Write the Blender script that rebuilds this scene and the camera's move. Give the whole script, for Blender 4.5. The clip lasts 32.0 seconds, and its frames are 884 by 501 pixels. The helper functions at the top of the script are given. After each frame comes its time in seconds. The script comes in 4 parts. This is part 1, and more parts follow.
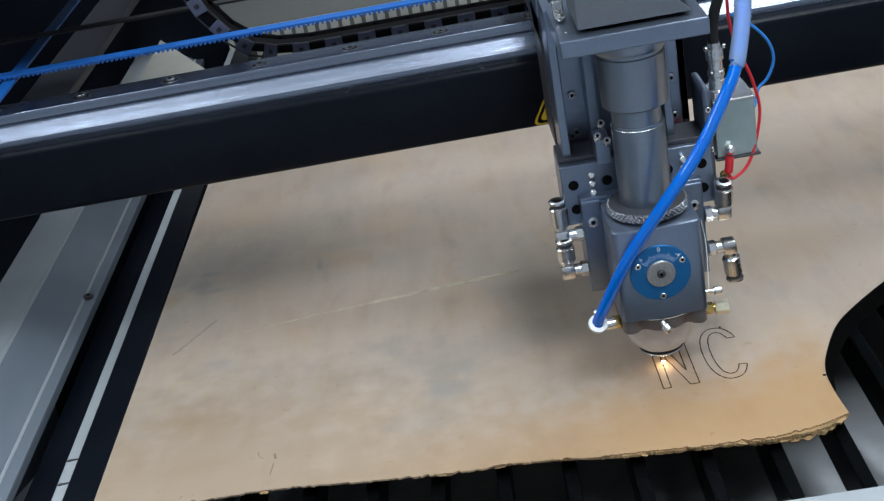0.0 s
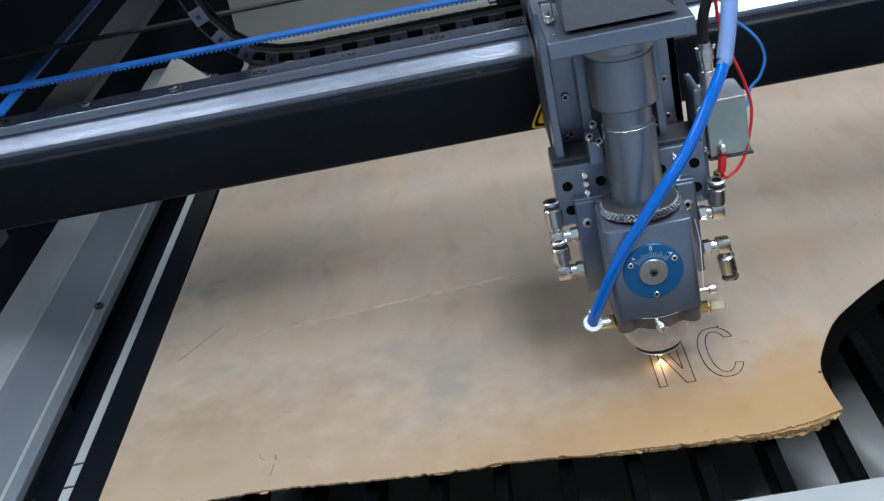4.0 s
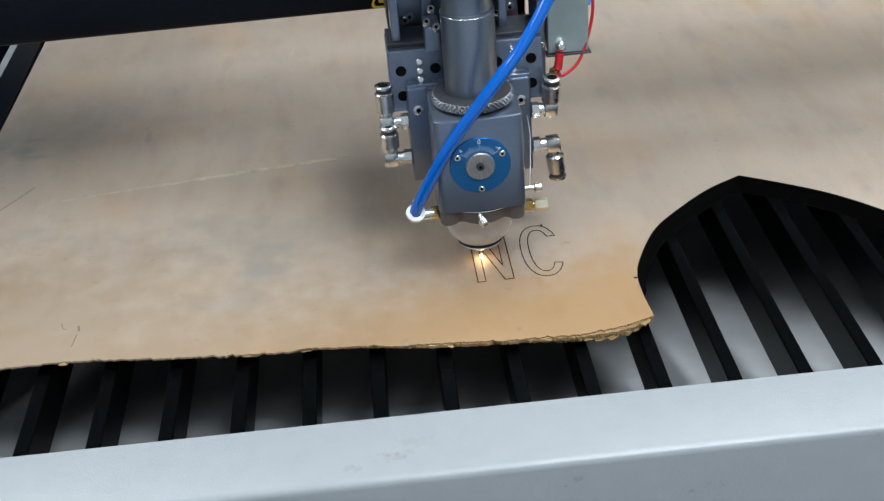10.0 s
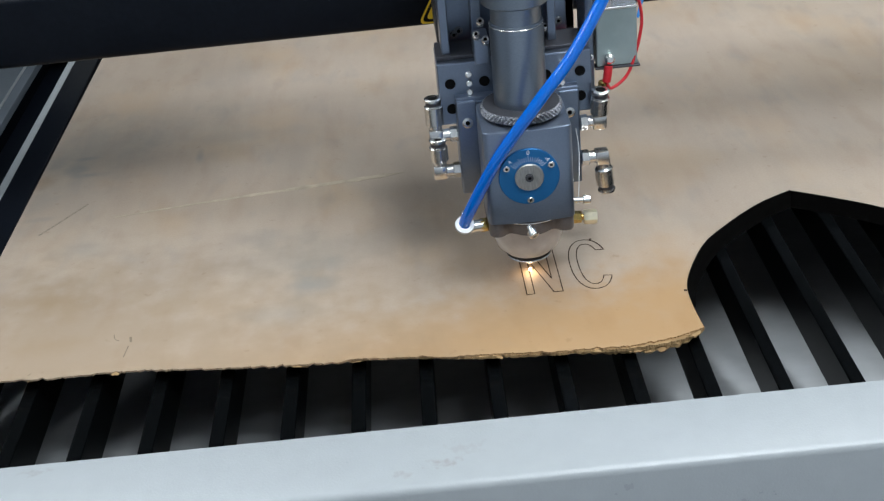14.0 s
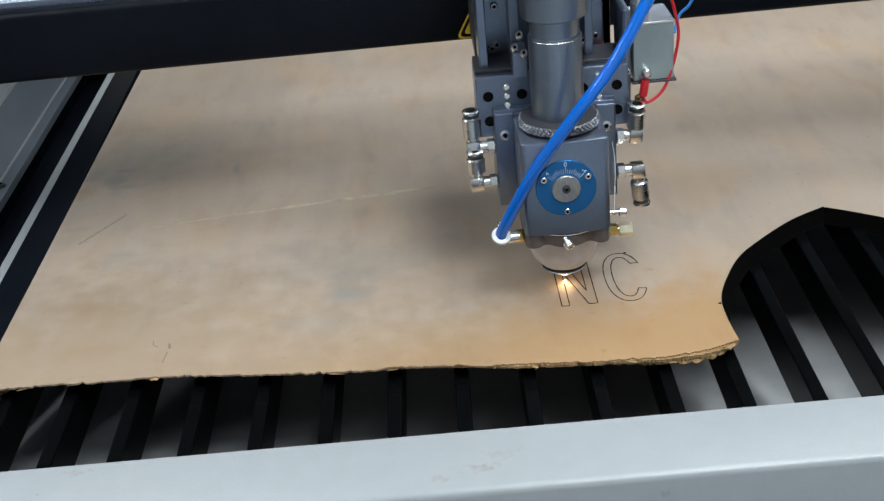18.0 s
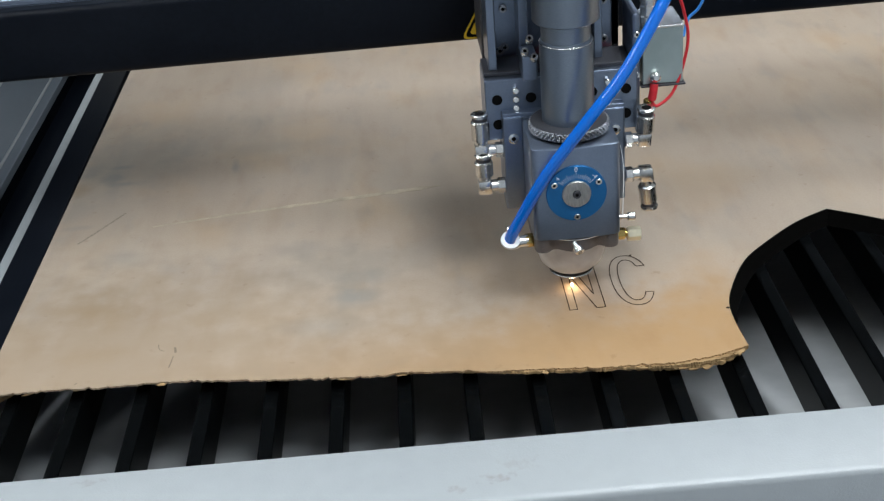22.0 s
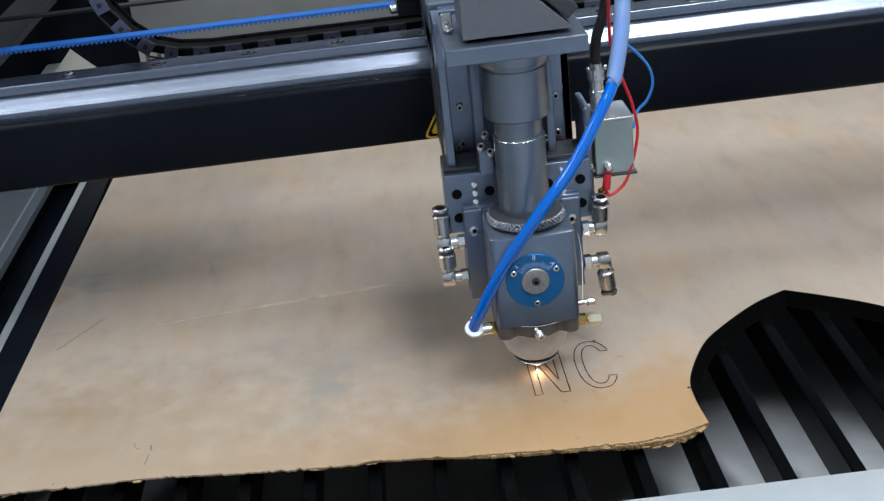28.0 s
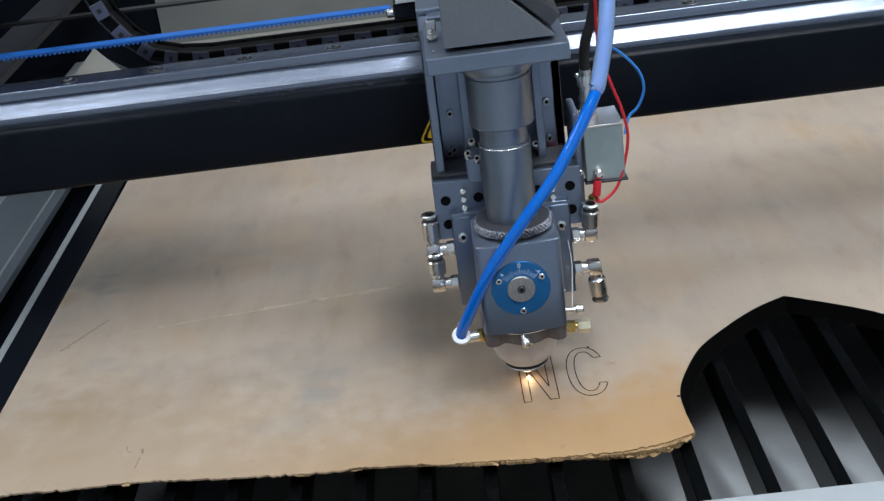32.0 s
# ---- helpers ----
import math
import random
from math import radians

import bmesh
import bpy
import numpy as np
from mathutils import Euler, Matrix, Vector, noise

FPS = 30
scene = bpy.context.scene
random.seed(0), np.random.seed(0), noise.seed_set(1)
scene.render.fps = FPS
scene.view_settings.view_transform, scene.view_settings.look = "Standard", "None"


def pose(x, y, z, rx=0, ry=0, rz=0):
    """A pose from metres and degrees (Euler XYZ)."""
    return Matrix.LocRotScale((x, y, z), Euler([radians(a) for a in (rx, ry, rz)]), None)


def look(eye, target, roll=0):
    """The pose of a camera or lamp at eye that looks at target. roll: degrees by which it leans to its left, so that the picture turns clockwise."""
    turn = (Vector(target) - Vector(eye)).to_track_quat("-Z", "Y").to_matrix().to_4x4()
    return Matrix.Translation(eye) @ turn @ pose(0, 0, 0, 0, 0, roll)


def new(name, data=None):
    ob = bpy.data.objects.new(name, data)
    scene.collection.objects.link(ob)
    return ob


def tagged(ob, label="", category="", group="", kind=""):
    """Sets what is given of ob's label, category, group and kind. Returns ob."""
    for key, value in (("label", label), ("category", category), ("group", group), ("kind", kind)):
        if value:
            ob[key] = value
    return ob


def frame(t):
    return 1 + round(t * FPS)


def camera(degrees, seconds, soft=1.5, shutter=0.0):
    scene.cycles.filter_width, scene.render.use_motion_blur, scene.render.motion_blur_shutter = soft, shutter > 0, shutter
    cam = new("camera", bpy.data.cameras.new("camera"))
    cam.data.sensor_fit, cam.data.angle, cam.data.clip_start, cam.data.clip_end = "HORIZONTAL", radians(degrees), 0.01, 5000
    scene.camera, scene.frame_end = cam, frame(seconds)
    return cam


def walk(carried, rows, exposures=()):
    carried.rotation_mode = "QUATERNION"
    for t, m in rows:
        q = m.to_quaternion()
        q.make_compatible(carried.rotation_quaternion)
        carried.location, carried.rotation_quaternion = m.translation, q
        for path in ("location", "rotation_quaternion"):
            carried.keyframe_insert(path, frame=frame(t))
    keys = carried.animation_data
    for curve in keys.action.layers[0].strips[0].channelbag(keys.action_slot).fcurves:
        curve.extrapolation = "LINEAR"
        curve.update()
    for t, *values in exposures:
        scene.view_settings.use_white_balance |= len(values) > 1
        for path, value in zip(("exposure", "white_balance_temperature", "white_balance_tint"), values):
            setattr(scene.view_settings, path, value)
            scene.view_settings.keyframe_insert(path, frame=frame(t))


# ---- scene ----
cam = camera(37.63, 32.0, 1.3)
# seconds, eye in metres, yaw, pitch, roll in degrees
ROWS = [
    (0.0, -0.0914, -0.6798, 0.4335, -2.38, -26.43, 9.80),
    (0.5, -0.0875, -0.6826, 0.4317, -2.46, -26.22, 10.23),
    (1.0, -0.0819, -0.6838, 0.4285, -2.30, -26.25, 10.92),
    (1.5, -0.0788, -0.6855, 0.4253, -2.23, -25.99, 10.96),
    (2.0, -0.0775, -0.6867, 0.4242, -1.95, -25.71, 10.77),
    (2.5, -0.0756, -0.6890, 0.4241, -1.64, -25.38, 10.53),
    (3.0, -0.0722, -0.6926, 0.4210, -1.36, -25.04, 10.84),
    (3.5, -0.0728, -0.6934, 0.4226, -1.41, -25.22, 10.93),
    (5.5, -0.0725, -0.6861, 0.4366, -1.50, -25.96, 10.77),
    (6.0, -0.0740, -0.6860, 0.4403, -1.16, -25.99, 9.99),
    (6.5, -0.0759, -0.6870, 0.4316, -2.40, -27.65, 8.27),
    (7.0, -0.0682, -0.6804, 0.4261, -4.30, -29.38, 6.89),
    (7.5, -0.0653, -0.6841, 0.4253, -4.36, -29.78, 6.46),
    (8.0, -0.0672, -0.6862, 0.4248, -5.36, -31.01, 4.90),
    (8.5, -0.0696, -0.6842, 0.4263, -5.21, -31.15, 4.87),
    (9.0, -0.0632, -0.6807, 0.4257, -5.21, -31.37, 4.83),
    (9.5, -0.0600, -0.6762, 0.4216, -5.22, -31.46, 4.45),
    (10.0, -0.0589, -0.6746, 0.4183, -5.41, -31.39, 3.99),
    (10.5, -0.0633, -0.6771, 0.4179, -4.93, -31.15, 3.78),
    (11.0, -0.0616, -0.6797, 0.4163, -4.50, -30.73, 4.24),
    (11.5, -0.0651, -0.6830, 0.4158, -4.23, -30.38, 4.33),
    (12.0, -0.0627, -0.6814, 0.4148, -4.11, -30.20, 4.69),
    (12.5, -0.0609, -0.6791, 0.4102, -3.98, -29.99, 4.96),
    (13.0, -0.0611, -0.6767, 0.4086, -4.27, -30.20, 5.11),
    (13.5, -0.0615, -0.6789, 0.4087, -3.87, -30.04, 4.93),
    (14.0, -0.0626, -0.6828, 0.4075, -3.65, -29.68, 4.94),
    (14.5, -0.0635, -0.6852, 0.4070, -3.51, -29.46, 5.20),
    (16.5, -0.0587, -0.6838, 0.3990, -3.22, -29.22, 5.76),
    (17.0, -0.0638, -0.6847, 0.4006, -3.05, -29.23, 5.23),
    (17.5, -0.0708, -0.6899, 0.4021, -2.80, -28.55, 4.90),
    (18.0, -0.0724, -0.6935, 0.4034, -2.51, -28.39, 4.85),
    (18.5, -0.0751, -0.6898, 0.4028, -2.70, -28.65, 4.93),
    (19.0, -0.0731, -0.6893, 0.4053, -2.76, -28.77, 5.28),
    (19.5, -0.0762, -0.6849, 0.4056, -2.96, -29.00, 4.98),
    (20.0, -0.0769, -0.6809, 0.4055, -3.12, -29.08, 4.98),
    (20.5, -0.0814, -0.6778, 0.4104, -3.16, -29.32, 4.35),
    (21.0, -0.0834, -0.6789, 0.4103, -3.50, -29.15, 4.42),
    (21.5, -0.0877, -0.6799, 0.4127, -3.44, -29.35, 4.19),
    (22.0, -0.0913, -0.6826, 0.4161, -3.49, -29.38, 4.21),
    (22.5, -0.0955, -0.6834, 0.4179, -3.41, -29.38, 3.90),
    (23.0, -0.0969, -0.6814, 0.4224, -3.19, -29.53, 3.52),
    (23.5, -0.0964, -0.6810, 0.4184, -3.12, -28.96, 3.63),
    (24.0, -0.0965, -0.6824, 0.4158, -3.12, -28.91, 3.78),
    (24.5, -0.0972, -0.6842, 0.4136, -3.04, -28.88, 3.88),
    (25.0, -0.0942, -0.6840, 0.4132, -3.02, -28.66, 3.90),
    (25.5, -0.0754, -0.6903, 0.4161, -4.61, -27.20, 4.53),
    (26.0, -0.0754, -0.7018, 0.4279, -5.51, -25.55, 5.46),
    (26.5, -0.0765, -0.7046, 0.4223, -5.81, -25.60, 5.10),
    (28.5, -0.0743, -0.7114, 0.4165, -4.31, -24.43, 5.99),
    (29.0, -0.0777, -0.7099, 0.4190, -4.47, -24.34, 5.76),
    (29.5, -0.0407, -0.7111, 0.4153, -3.35, -24.11, 6.77),
    (30.0, -0.0248, -0.7127, 0.4153, -2.55, -24.14, 7.19),
    (30.5, -0.0295, -0.7136, 0.4174, -2.20, -24.28, 6.47),
    (31.0, -0.0328, -0.7117, 0.4201, -2.15, -24.43, 6.37),
    (31.5, -0.0343, -0.7080, 0.4206, -2.32, -24.65, 6.57),
    (32.0, -0.0328, -0.7079, 0.4219, -2.23, -24.94, 6.73),
]

EXPOSURES = [(0.0, 0.0, 6250, 10), (3.5, 0.0, 6280, 10), (7.0, 0.04, 6460, 10), (13.0, 0.07, 6500, 10), (17.0, 0.04, 6640, 10), (22.0, 0.02, 6640, 10), (26.0, 0.04, 6450, 11), (29.5, 0.07, 6430, 11), (32.0, -0.04, 6400, 11)]
walk(cam, [(t, pose(x, y, z, 90 + pitch, roll, yaw)) for t, x, y, z, yaw, pitch, roll in ROWS], EXPOSURES)

# ---- light ----
world = bpy.data.worlds.new("world")
scene.world = world
world.use_nodes = True
wn = world.node_tree.nodes
wn["Background"].inputs["Color"].default_value = (0.75, 0.87, 1.0, 1)
wn["Background"].inputs["Strength"].default_value = 0.08


def area_lamp(name, place, target, sx, sy, watts, colour):
    data = bpy.data.lights.new(name, "AREA")
    data.shape, data.size, data.size_y, data.energy, data.color = "RECTANGLE", sx, sy, watts, colour
    ob = new(name, data)
    ob.matrix_world = look(place, target)
    return ob


# ceiling tubes of the workshop: (x, y, length along x, length along y, watts)
LAMPS = [(0.66, -1.2, 1.0, 0.7, 38), (0.4, -0.2, 0.3, 1.6, 20), (0.9, 0.1, 0.3, 1.4, 5), (-1.0, -0.4, 0.16, 1.6, 9), (-1.1, -1.8, 0.7, 0.4, 7.5), (1.0, 1.2, 1.2, 0.6, 13), (-1.05, 1.1, 1.2, 0.6, 16), (-2.72, -0.55, 0.06, 1.5, 6), (-2.92, -0.55, 0.06, 1.5, 6)]
CEIL = 2.2
for lx, ly, sx_, sy_, watts in LAMPS:
    area_lamp("tube_light", (lx, ly, CEIL - 0.09), (lx, ly + 0.0001, 0), sx_, sy_, watts, (0.865, 0.938, 1.0))

# ---- materials ----


def material(name, colour, rough=0.5, metal=0.0, grain=0.0, grain_scale=200.0, bump=0.0, bump_scale=400.0, stretch=(1, 1, 1), coat=0.0, second=None, second_scale=8.0, spec=0.5):
    """A principled material with fine grain, larger mottling and fine relief."""
    m = bpy.data.materials.new(name)
    m.use_nodes = True
    nt = m.node_tree
    b = nt.nodes["Principled BSDF"]
    b.inputs["Roughness"].default_value, b.inputs["Metallic"].default_value = rough, metal
    b.inputs["Coat Weight"].default_value = coat
    b.inputs["Specular IOR Level"].default_value = spec
    tc = nt.nodes.new("ShaderNodeTexCoord")
    mp = nt.nodes.new("ShaderNodeMapping")
    mp.inputs["Scale"].default_value = stretch
    nt.links.new(tc.outputs["Object"], mp.inputs["Vector"])

    def noise_node(scale, detail=5.0):
        n = nt.nodes.new("ShaderNodeTexNoise")
        n.inputs["Scale"].default_value, n.inputs["Detail"].default_value = scale, detail
        nt.links.new(mp.outputs["Vector"], n.inputs["Vector"])
        return n

    def mixer(kind, a, c, fac):
        x = nt.nodes.new("ShaderNodeMix")
        x.data_type, x.blend_type = "RGBA", kind
        for sock, val in ((x.inputs[6], a), (x.inputs[7], c), (x.inputs[0], fac)):
            if isinstance(val, bpy.types.NodeSocket):
                nt.links.new(val, sock)
            elif isinstance(val, (int, float)):
                sock.default_value = val
            else:
                sock.default_value = (*val, 1)
        return x.outputs[2]

    out = None
    if second:
        n = noise_node(second_scale, 6)
        r = nt.nodes.new("ShaderNodeValToRGB")
        r.color_ramp.elements[0].position, r.color_ramp.elements[1].position = 0.38, 0.66
        nt.links.new(n.outputs["Fac"], r.inputs["Fac"])
        out = mixer("MIX", colour, second, r.outputs["Color"])
    if grain:
        n = noise_node(grain_scale)
        r = nt.nodes.new("ShaderNodeValToRGB")
        r.color_ramp.elements[0].color = (1 - grain, 1 - grain, 1 - grain, 1)
        r.color_ramp.elements[0].position, r.color_ramp.elements[1].position = 0.3, 0.7
        nt.links.new(n.outputs["Fac"], r.inputs["Fac"])
        out = mixer("MULTIPLY", out if out is not None else colour, r.outputs["Color"], 1.0)
        rr = nt.nodes.new("ShaderNodeMapRange")
        rr.inputs["To Min"].default_value, rr.inputs["To Max"].default_value = max(0.02, rough - 0.035), min(1, rough + 0.035)
        nt.links.new(n.outputs["Fac"], rr.inputs["Value"])
        nt.links.new(rr.outputs["Result"], b.inputs["Roughness"])
    if out is not None:
        nt.links.new(out, b.inputs["Base Color"])
    else:
        b.inputs["Base Color"].default_value = (*colour, 1)
    if bump:
        n = noise_node(bump_scale)
        bp = nt.nodes.new("ShaderNodeBump")
        bp.inputs["Strength"].default_value, bp.inputs["Distance"].default_value = bump, 0.0006
        nt.links.new(n.outputs["Fac"], bp.inputs["Height"])
        nt.links.new(bp.outputs["Normal"], b.inputs["Normal"])
    return m


ANODISED = material("grey_anodised_aluminium", (0.265, 0.312, 0.395), 0.31, 0.88, 0.09, 900, 0.02, 1500, second=(0.235, 0.28, 0.355), second_scale=30)
ANODISED_TUBE = material("turned_grey_aluminium", (0.275, 0.315, 0.365), 0.3, 0.92, 0.16, 700, 0.1, 900, (1, 1, 6))
DARK_METAL = material("dark_grey_metal", (0.09, 0.09, 0.10), 0.45, 0.6, 0.2, 600)
STEEL = material("polished_rail_steel", (0.42, 0.465, 0.56), 0.25, 1.0, 0.4, 160, 0.2, 420, (0.02, 6, 6), second=(0.29, 0.33, 0.42), second_scale=40)
NICKEL = material("nickel_plated_brass", (0.84, 0.83, 0.80), 0.26, 1.0, 0.12, 300)
KNURL = material("knurled_steel", (0.36, 0.37, 0.39), 0.28, 1.0, 0.2, 600)
HUB = material("brushed_hub", (0.56, 0.545, 0.52), 0.36, 0.9, 0.3, 260, 0.2, 500, (6, 1, 1))
BRASS = material("yellow_brass", (0.72, 0.50, 0.16), 0.22, 1.0, 0.12, 500)
BRIGHT = material("bright_turned_brass", (0.88, 0.80, 0.58), 0.3, 0.7, 0.1, 500)
BLACK_PAINT = material("black_powder_coat", (0.0036, 0.0052, 0.0088), 0.3, 0.0, 0.25, 300, 0.10, 900, second=(0.0075, 0.0095, 0.014), second_scale=9, spec=0.1)
BLACK_BAR = material("black_anodised_bar", (0.003, 0.0035, 0.0038), 0.18, 0.0, 0.3, 120, 0.1, 600, (6, 1, 6), spec=0.05)
BLACK_RUBBER = material("black_rubber", (0.012, 0.012, 0.013), 0.6, 0.0, 0.2, 500)
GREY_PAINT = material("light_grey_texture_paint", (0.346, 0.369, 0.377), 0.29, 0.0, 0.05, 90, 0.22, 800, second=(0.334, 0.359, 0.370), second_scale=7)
LIP = material("dark_satin_lip", (0.15, 0.148, 0.16), 0.42, 0.5, 0.15, 700)
# shaded copy of the pale grey paint, the fold's shade put into its colour
GREY_SHADED = material("grey_paint_shaded_tone", (0.20, 0.23, 0.26), 0.24, 0.0, 0.10, 45, 0.08, 600, (1, 0.25, 1), second=(0.125, 0.148, 0.172), second_scale=7, spec=0.6)
TRAY = material("grey_tray_paint", (0.41, 0.424, 0.43), 0.32, 0.0, 0.12, 60, second=(0.35, 0.363, 0.37), second_scale=12)
MILKY = material("frosted_ceramic", (0.80, 0.77, 0.74), 0.42, 0.0, 0.1, 150, second=(0.66, 0.61, 0.57), second_scale=60)
BLUE_DIAL = material("blue_anodised_disc", (0.02, 0.17, 0.42), 0.3, 0.55, 0.08, 900)
WHITE_PRINT = material("white_print", (0.75, 0.8, 0.85), 0.6)
WHITE_PLASTIC = material("white_plastic", (0.78, 0.80, 0.80), 0.35, 0.0, 0.05, 300)
BLUE_HOSE = material("blue_polyurethane", (0.0, 0.155, 0.68), 0.06, 0.0, 0.04, 200, coat=0.35, spec=0.5)
BLUE_BELT = material("blue_belt", (0.006, 0.108, 0.41), 0.55, 0.0, 0.18, 400)
BLUE_WIRE = material("blue_wire", (0.03, 0.22, 0.62), 0.4)
RED_WIRE = material("red_wire", (0.62, 0.02, 0.03), 0.4, 0.0, 0.1, 300)
GALV = material("zinc_plated_sheet", (0.50, 0.58, 0.56), 0.36, 0.75, 0.15, 60, second=(0.42, 0.50, 0.48), second_scale=40)
YELLOW = material("yellow_sticker", (0.80, 0.52, 0.02), 0.45, 0.0, 0.06, 200)
BLACK_PRINT = material("black_print", (0.006, 0.006, 0.006), 0.6, spec=0.06)
CHAIN_GREY = material("grey_chain_plastic", (0.07, 0.075, 0.115), 0.45, 0.0, 0.15, 300)
DUST = material("wood_dust", (0.36, 0.32, 0.26), 0.9)
CHAR = material("charred_edge", (0.006, 0.0055, 0.005), 0.85, 0.0, 0.3, 500, 0.3, 800, spec=0.08)
BURN = material("burnt_line", (0.035, 0.018, 0.008), 0.9)
BEIGE = material("beige_panel", (0.46, 0.44, 0.38), 0.5, 0.0, 0.1, 40, second=(0.40, 0.385, 0.34), second_scale=9)
SLOT = material("slot_shadow_grey", (0.10, 0.10, 0.085), 0.6)
DIRT = material("brown_scuff", (0.25, 0.195, 0.135), 0.8, 0.0, 0.35, 700)
OLIVE = material("dull_rear_panel", (0.25, 0.25, 0.235), 0.5, 0.0, 0.15, 20, second=(0.17, 0.17, 0.165), second_scale=5)
PENCIL = material("pencil_line", (0.03, 0.03, 0.03), 0.7)
WHITEWASH = material("white_ceiling_paint", (0.80, 0.82, 0.84), 0.8, 0.0, 0.04, 20)
PLASTER = material("painted_plaster", (0.60, 0.64, 0.69), 0.8, 0.0, 0.06, 20, second=(0.55, 0.59, 0.64), second_scale=2)
CONCRETE = material("concrete_floor", (0.46, 0.48, 0.51), 0.6, 0.0, 0.15, 15, second=(0.41, 0.43, 0.46), second_scale=2)
VENEER = material("torn_veneer", (0.52, 0.345, 0.165), 0.9, 0.0, 0.4, 300, 0.9, 300, (0.3, 1, 2.5), second=(0.33, 0.20, 0.085), second_scale=60)

SLEEVE = material("milky_sleeve", (0.62, 0.82, 1.0), 0.16, 0.0, 0.05, 150)
SLEEVE.node_tree.nodes["Principled BSDF"].inputs["Transmission Weight"].default_value = 0.7
SLEEVE.node_tree.nodes["Principled BSDF"].inputs["IOR"].default_value = 1.15

GLOW = bpy.data.materials.new("spark_glow")
GLOW.use_nodes = True
GLOW.node_tree.nodes["Principled BSDF"].inputs["Emission Color"].default_value = (1.0, 0.72, 0.38, 1)
GLOW.node_tree.nodes["Principled BSDF"].inputs["Emission Strength"].default_value = 25.0
TUBE_GLOW = bpy.data.materials.new("lamp_diffuser")
TUBE_GLOW.use_nodes = True
TUBE_GLOW.node_tree.nodes["Principled BSDF"].inputs["Emission Color"].default_value = (0.93, 0.97, 1.0, 1)
TUBE_GLOW.node_tree.nodes["Principled BSDF"].inputs["Emission Strength"].default_value = 1.0


def board_material():
    """Tan plywood face: fine fibre, brown scorch patches, grey-blue smudges."""
    m = bpy.data.materials.new("plywood_face")
    m.use_nodes = True
    nt = m.node_tree
    b = nt.nodes["Principled BSDF"]
    b.inputs["Roughness"].default_value = 0.55
    b.inputs["Specular IOR Level"].default_value = 0.35
    tc = nt.nodes.new("ShaderNodeTexCoord")

    def noise_fac(scale, stretch, lo, hi, detail=5, shift=(0, 0, 0)):
        mp = nt.nodes.new("ShaderNodeMapping")
        mp.inputs["Scale"].default_value, mp.inputs["Location"].default_value = stretch, shift
        n = nt.nodes.new("ShaderNodeTexNoise")
        n.inputs["Scale"].default_value, n.inputs["Detail"].default_value = scale, detail
        r = nt.nodes.new("ShaderNodeMapRange")
        r.inputs["From Min"].default_value, r.inputs["From Max"].default_value = lo, hi
        nt.links.new(tc.outputs["Object"], mp.inputs["Vector"])
        nt.links.new(mp.outputs["Vector"], n.inputs["Vector"])
        nt.links.new(n.outputs["Fac"], r.inputs["Value"])
        return r.outputs["Result"]

    def mix(kind, a, c, fac, amount=1.0):
        x = nt.nodes.new("ShaderNodeMix")
        x.data_type, x.blend_type = "RGBA", kind
        if isinstance(a, bpy.types.NodeSocket):
            nt.links.new(a, x.inputs[6])
        else:
            x.inputs[6].default_value = (*a, 1)
        x.inputs[7].default_value = (*c, 1)
        k = nt.nodes.new("ShaderNodeMath")
        k.operation = "MULTIPLY"
        k.inputs[1].default_value = amount
        nt.links.new(fac, k.inputs[0])
        nt.links.new(k.outputs[0], x.inputs[0])
        return x.outputs[2]

    def blob(cx, cy, rx, ry, wobble=0.9):
        """A stain with a ragged outline round (cx, cy)."""
        mp = nt.nodes.new("ShaderNodeMapping")
        mp.inputs["Location"].default_value = (-cx / rx, -cy / ry, 0)
        mp.inputs["Scale"].default_value = (1 / rx, 1 / ry, 0)
        nt.links.new(tc.outputs["Object"], mp.inputs["Vector"])
        ln = nt.nodes.new("ShaderNodeVectorMath")
        ln.operation = "LENGTH"
        nt.links.new(mp.outputs["Vector"], ln.inputs[0])
        n = nt.nodes.new("ShaderNodeTexNoise")
        n.inputs["Scale"].default_value, n.inputs["Detail"].default_value = 55.0, 5.0
        nt.links.new(tc.outputs["Object"], n.inputs["Vector"])
        ad = nt.nodes.new("ShaderNodeMath")
        ad.operation, ad.inputs[1].default_value = "MULTIPLY_ADD", wobble * 2
        nt.links.new(n.outputs["Fac"], ad.inputs[0])
        nt.links.new(ln.outputs["Value"], ad.inputs[2])
        r = nt.nodes.new("ShaderNodeMapRange")
        r.interpolation_type = "SMOOTHSTEP"
        r.inputs["From Min"].default_value, r.inputs["From Max"].default_value = 0.1 + wobble, 1.45 + wobble
        r.inputs["To Min"].default_value, r.inputs["To Max"].default_value = 1.0, 0.0
        nt.links.new(ad.outputs[0], r.inputs["Value"])
        return r.outputs["Result"]

    c = mix("MIX", (0.45, 0.367, 0.29), (0.415, 0.338, 0.272), noise_fac(9, (1, 1, 1), 0.4, 0.65))
    c = mix("MULTIPLY", c, (0.90, 0.88, 0.87), noise_fac(26, (2.6, 0.3, 1), 0.42, 0.74), 0.55)
    c = mix("MULTIPLY", c, (0.92, 0.89, 0.85), noise_fac(5, (1, 1, 1), 0.45, 0.7, 6, (3, 1, 0)), 0.8)
    c = mix("MULTIPLY", c, (0.90, 0.88, 0.86), noise_fac(700, (1, 1, 1), 0.4, 0.7), 0.5)
    c = mix("MIX", c, (0.335, 0.295, 0.25), noise_fac(13, (1.2, 0.7, 1), 0.53, 0.73, 6, (7, 2, 0)), 0.4)
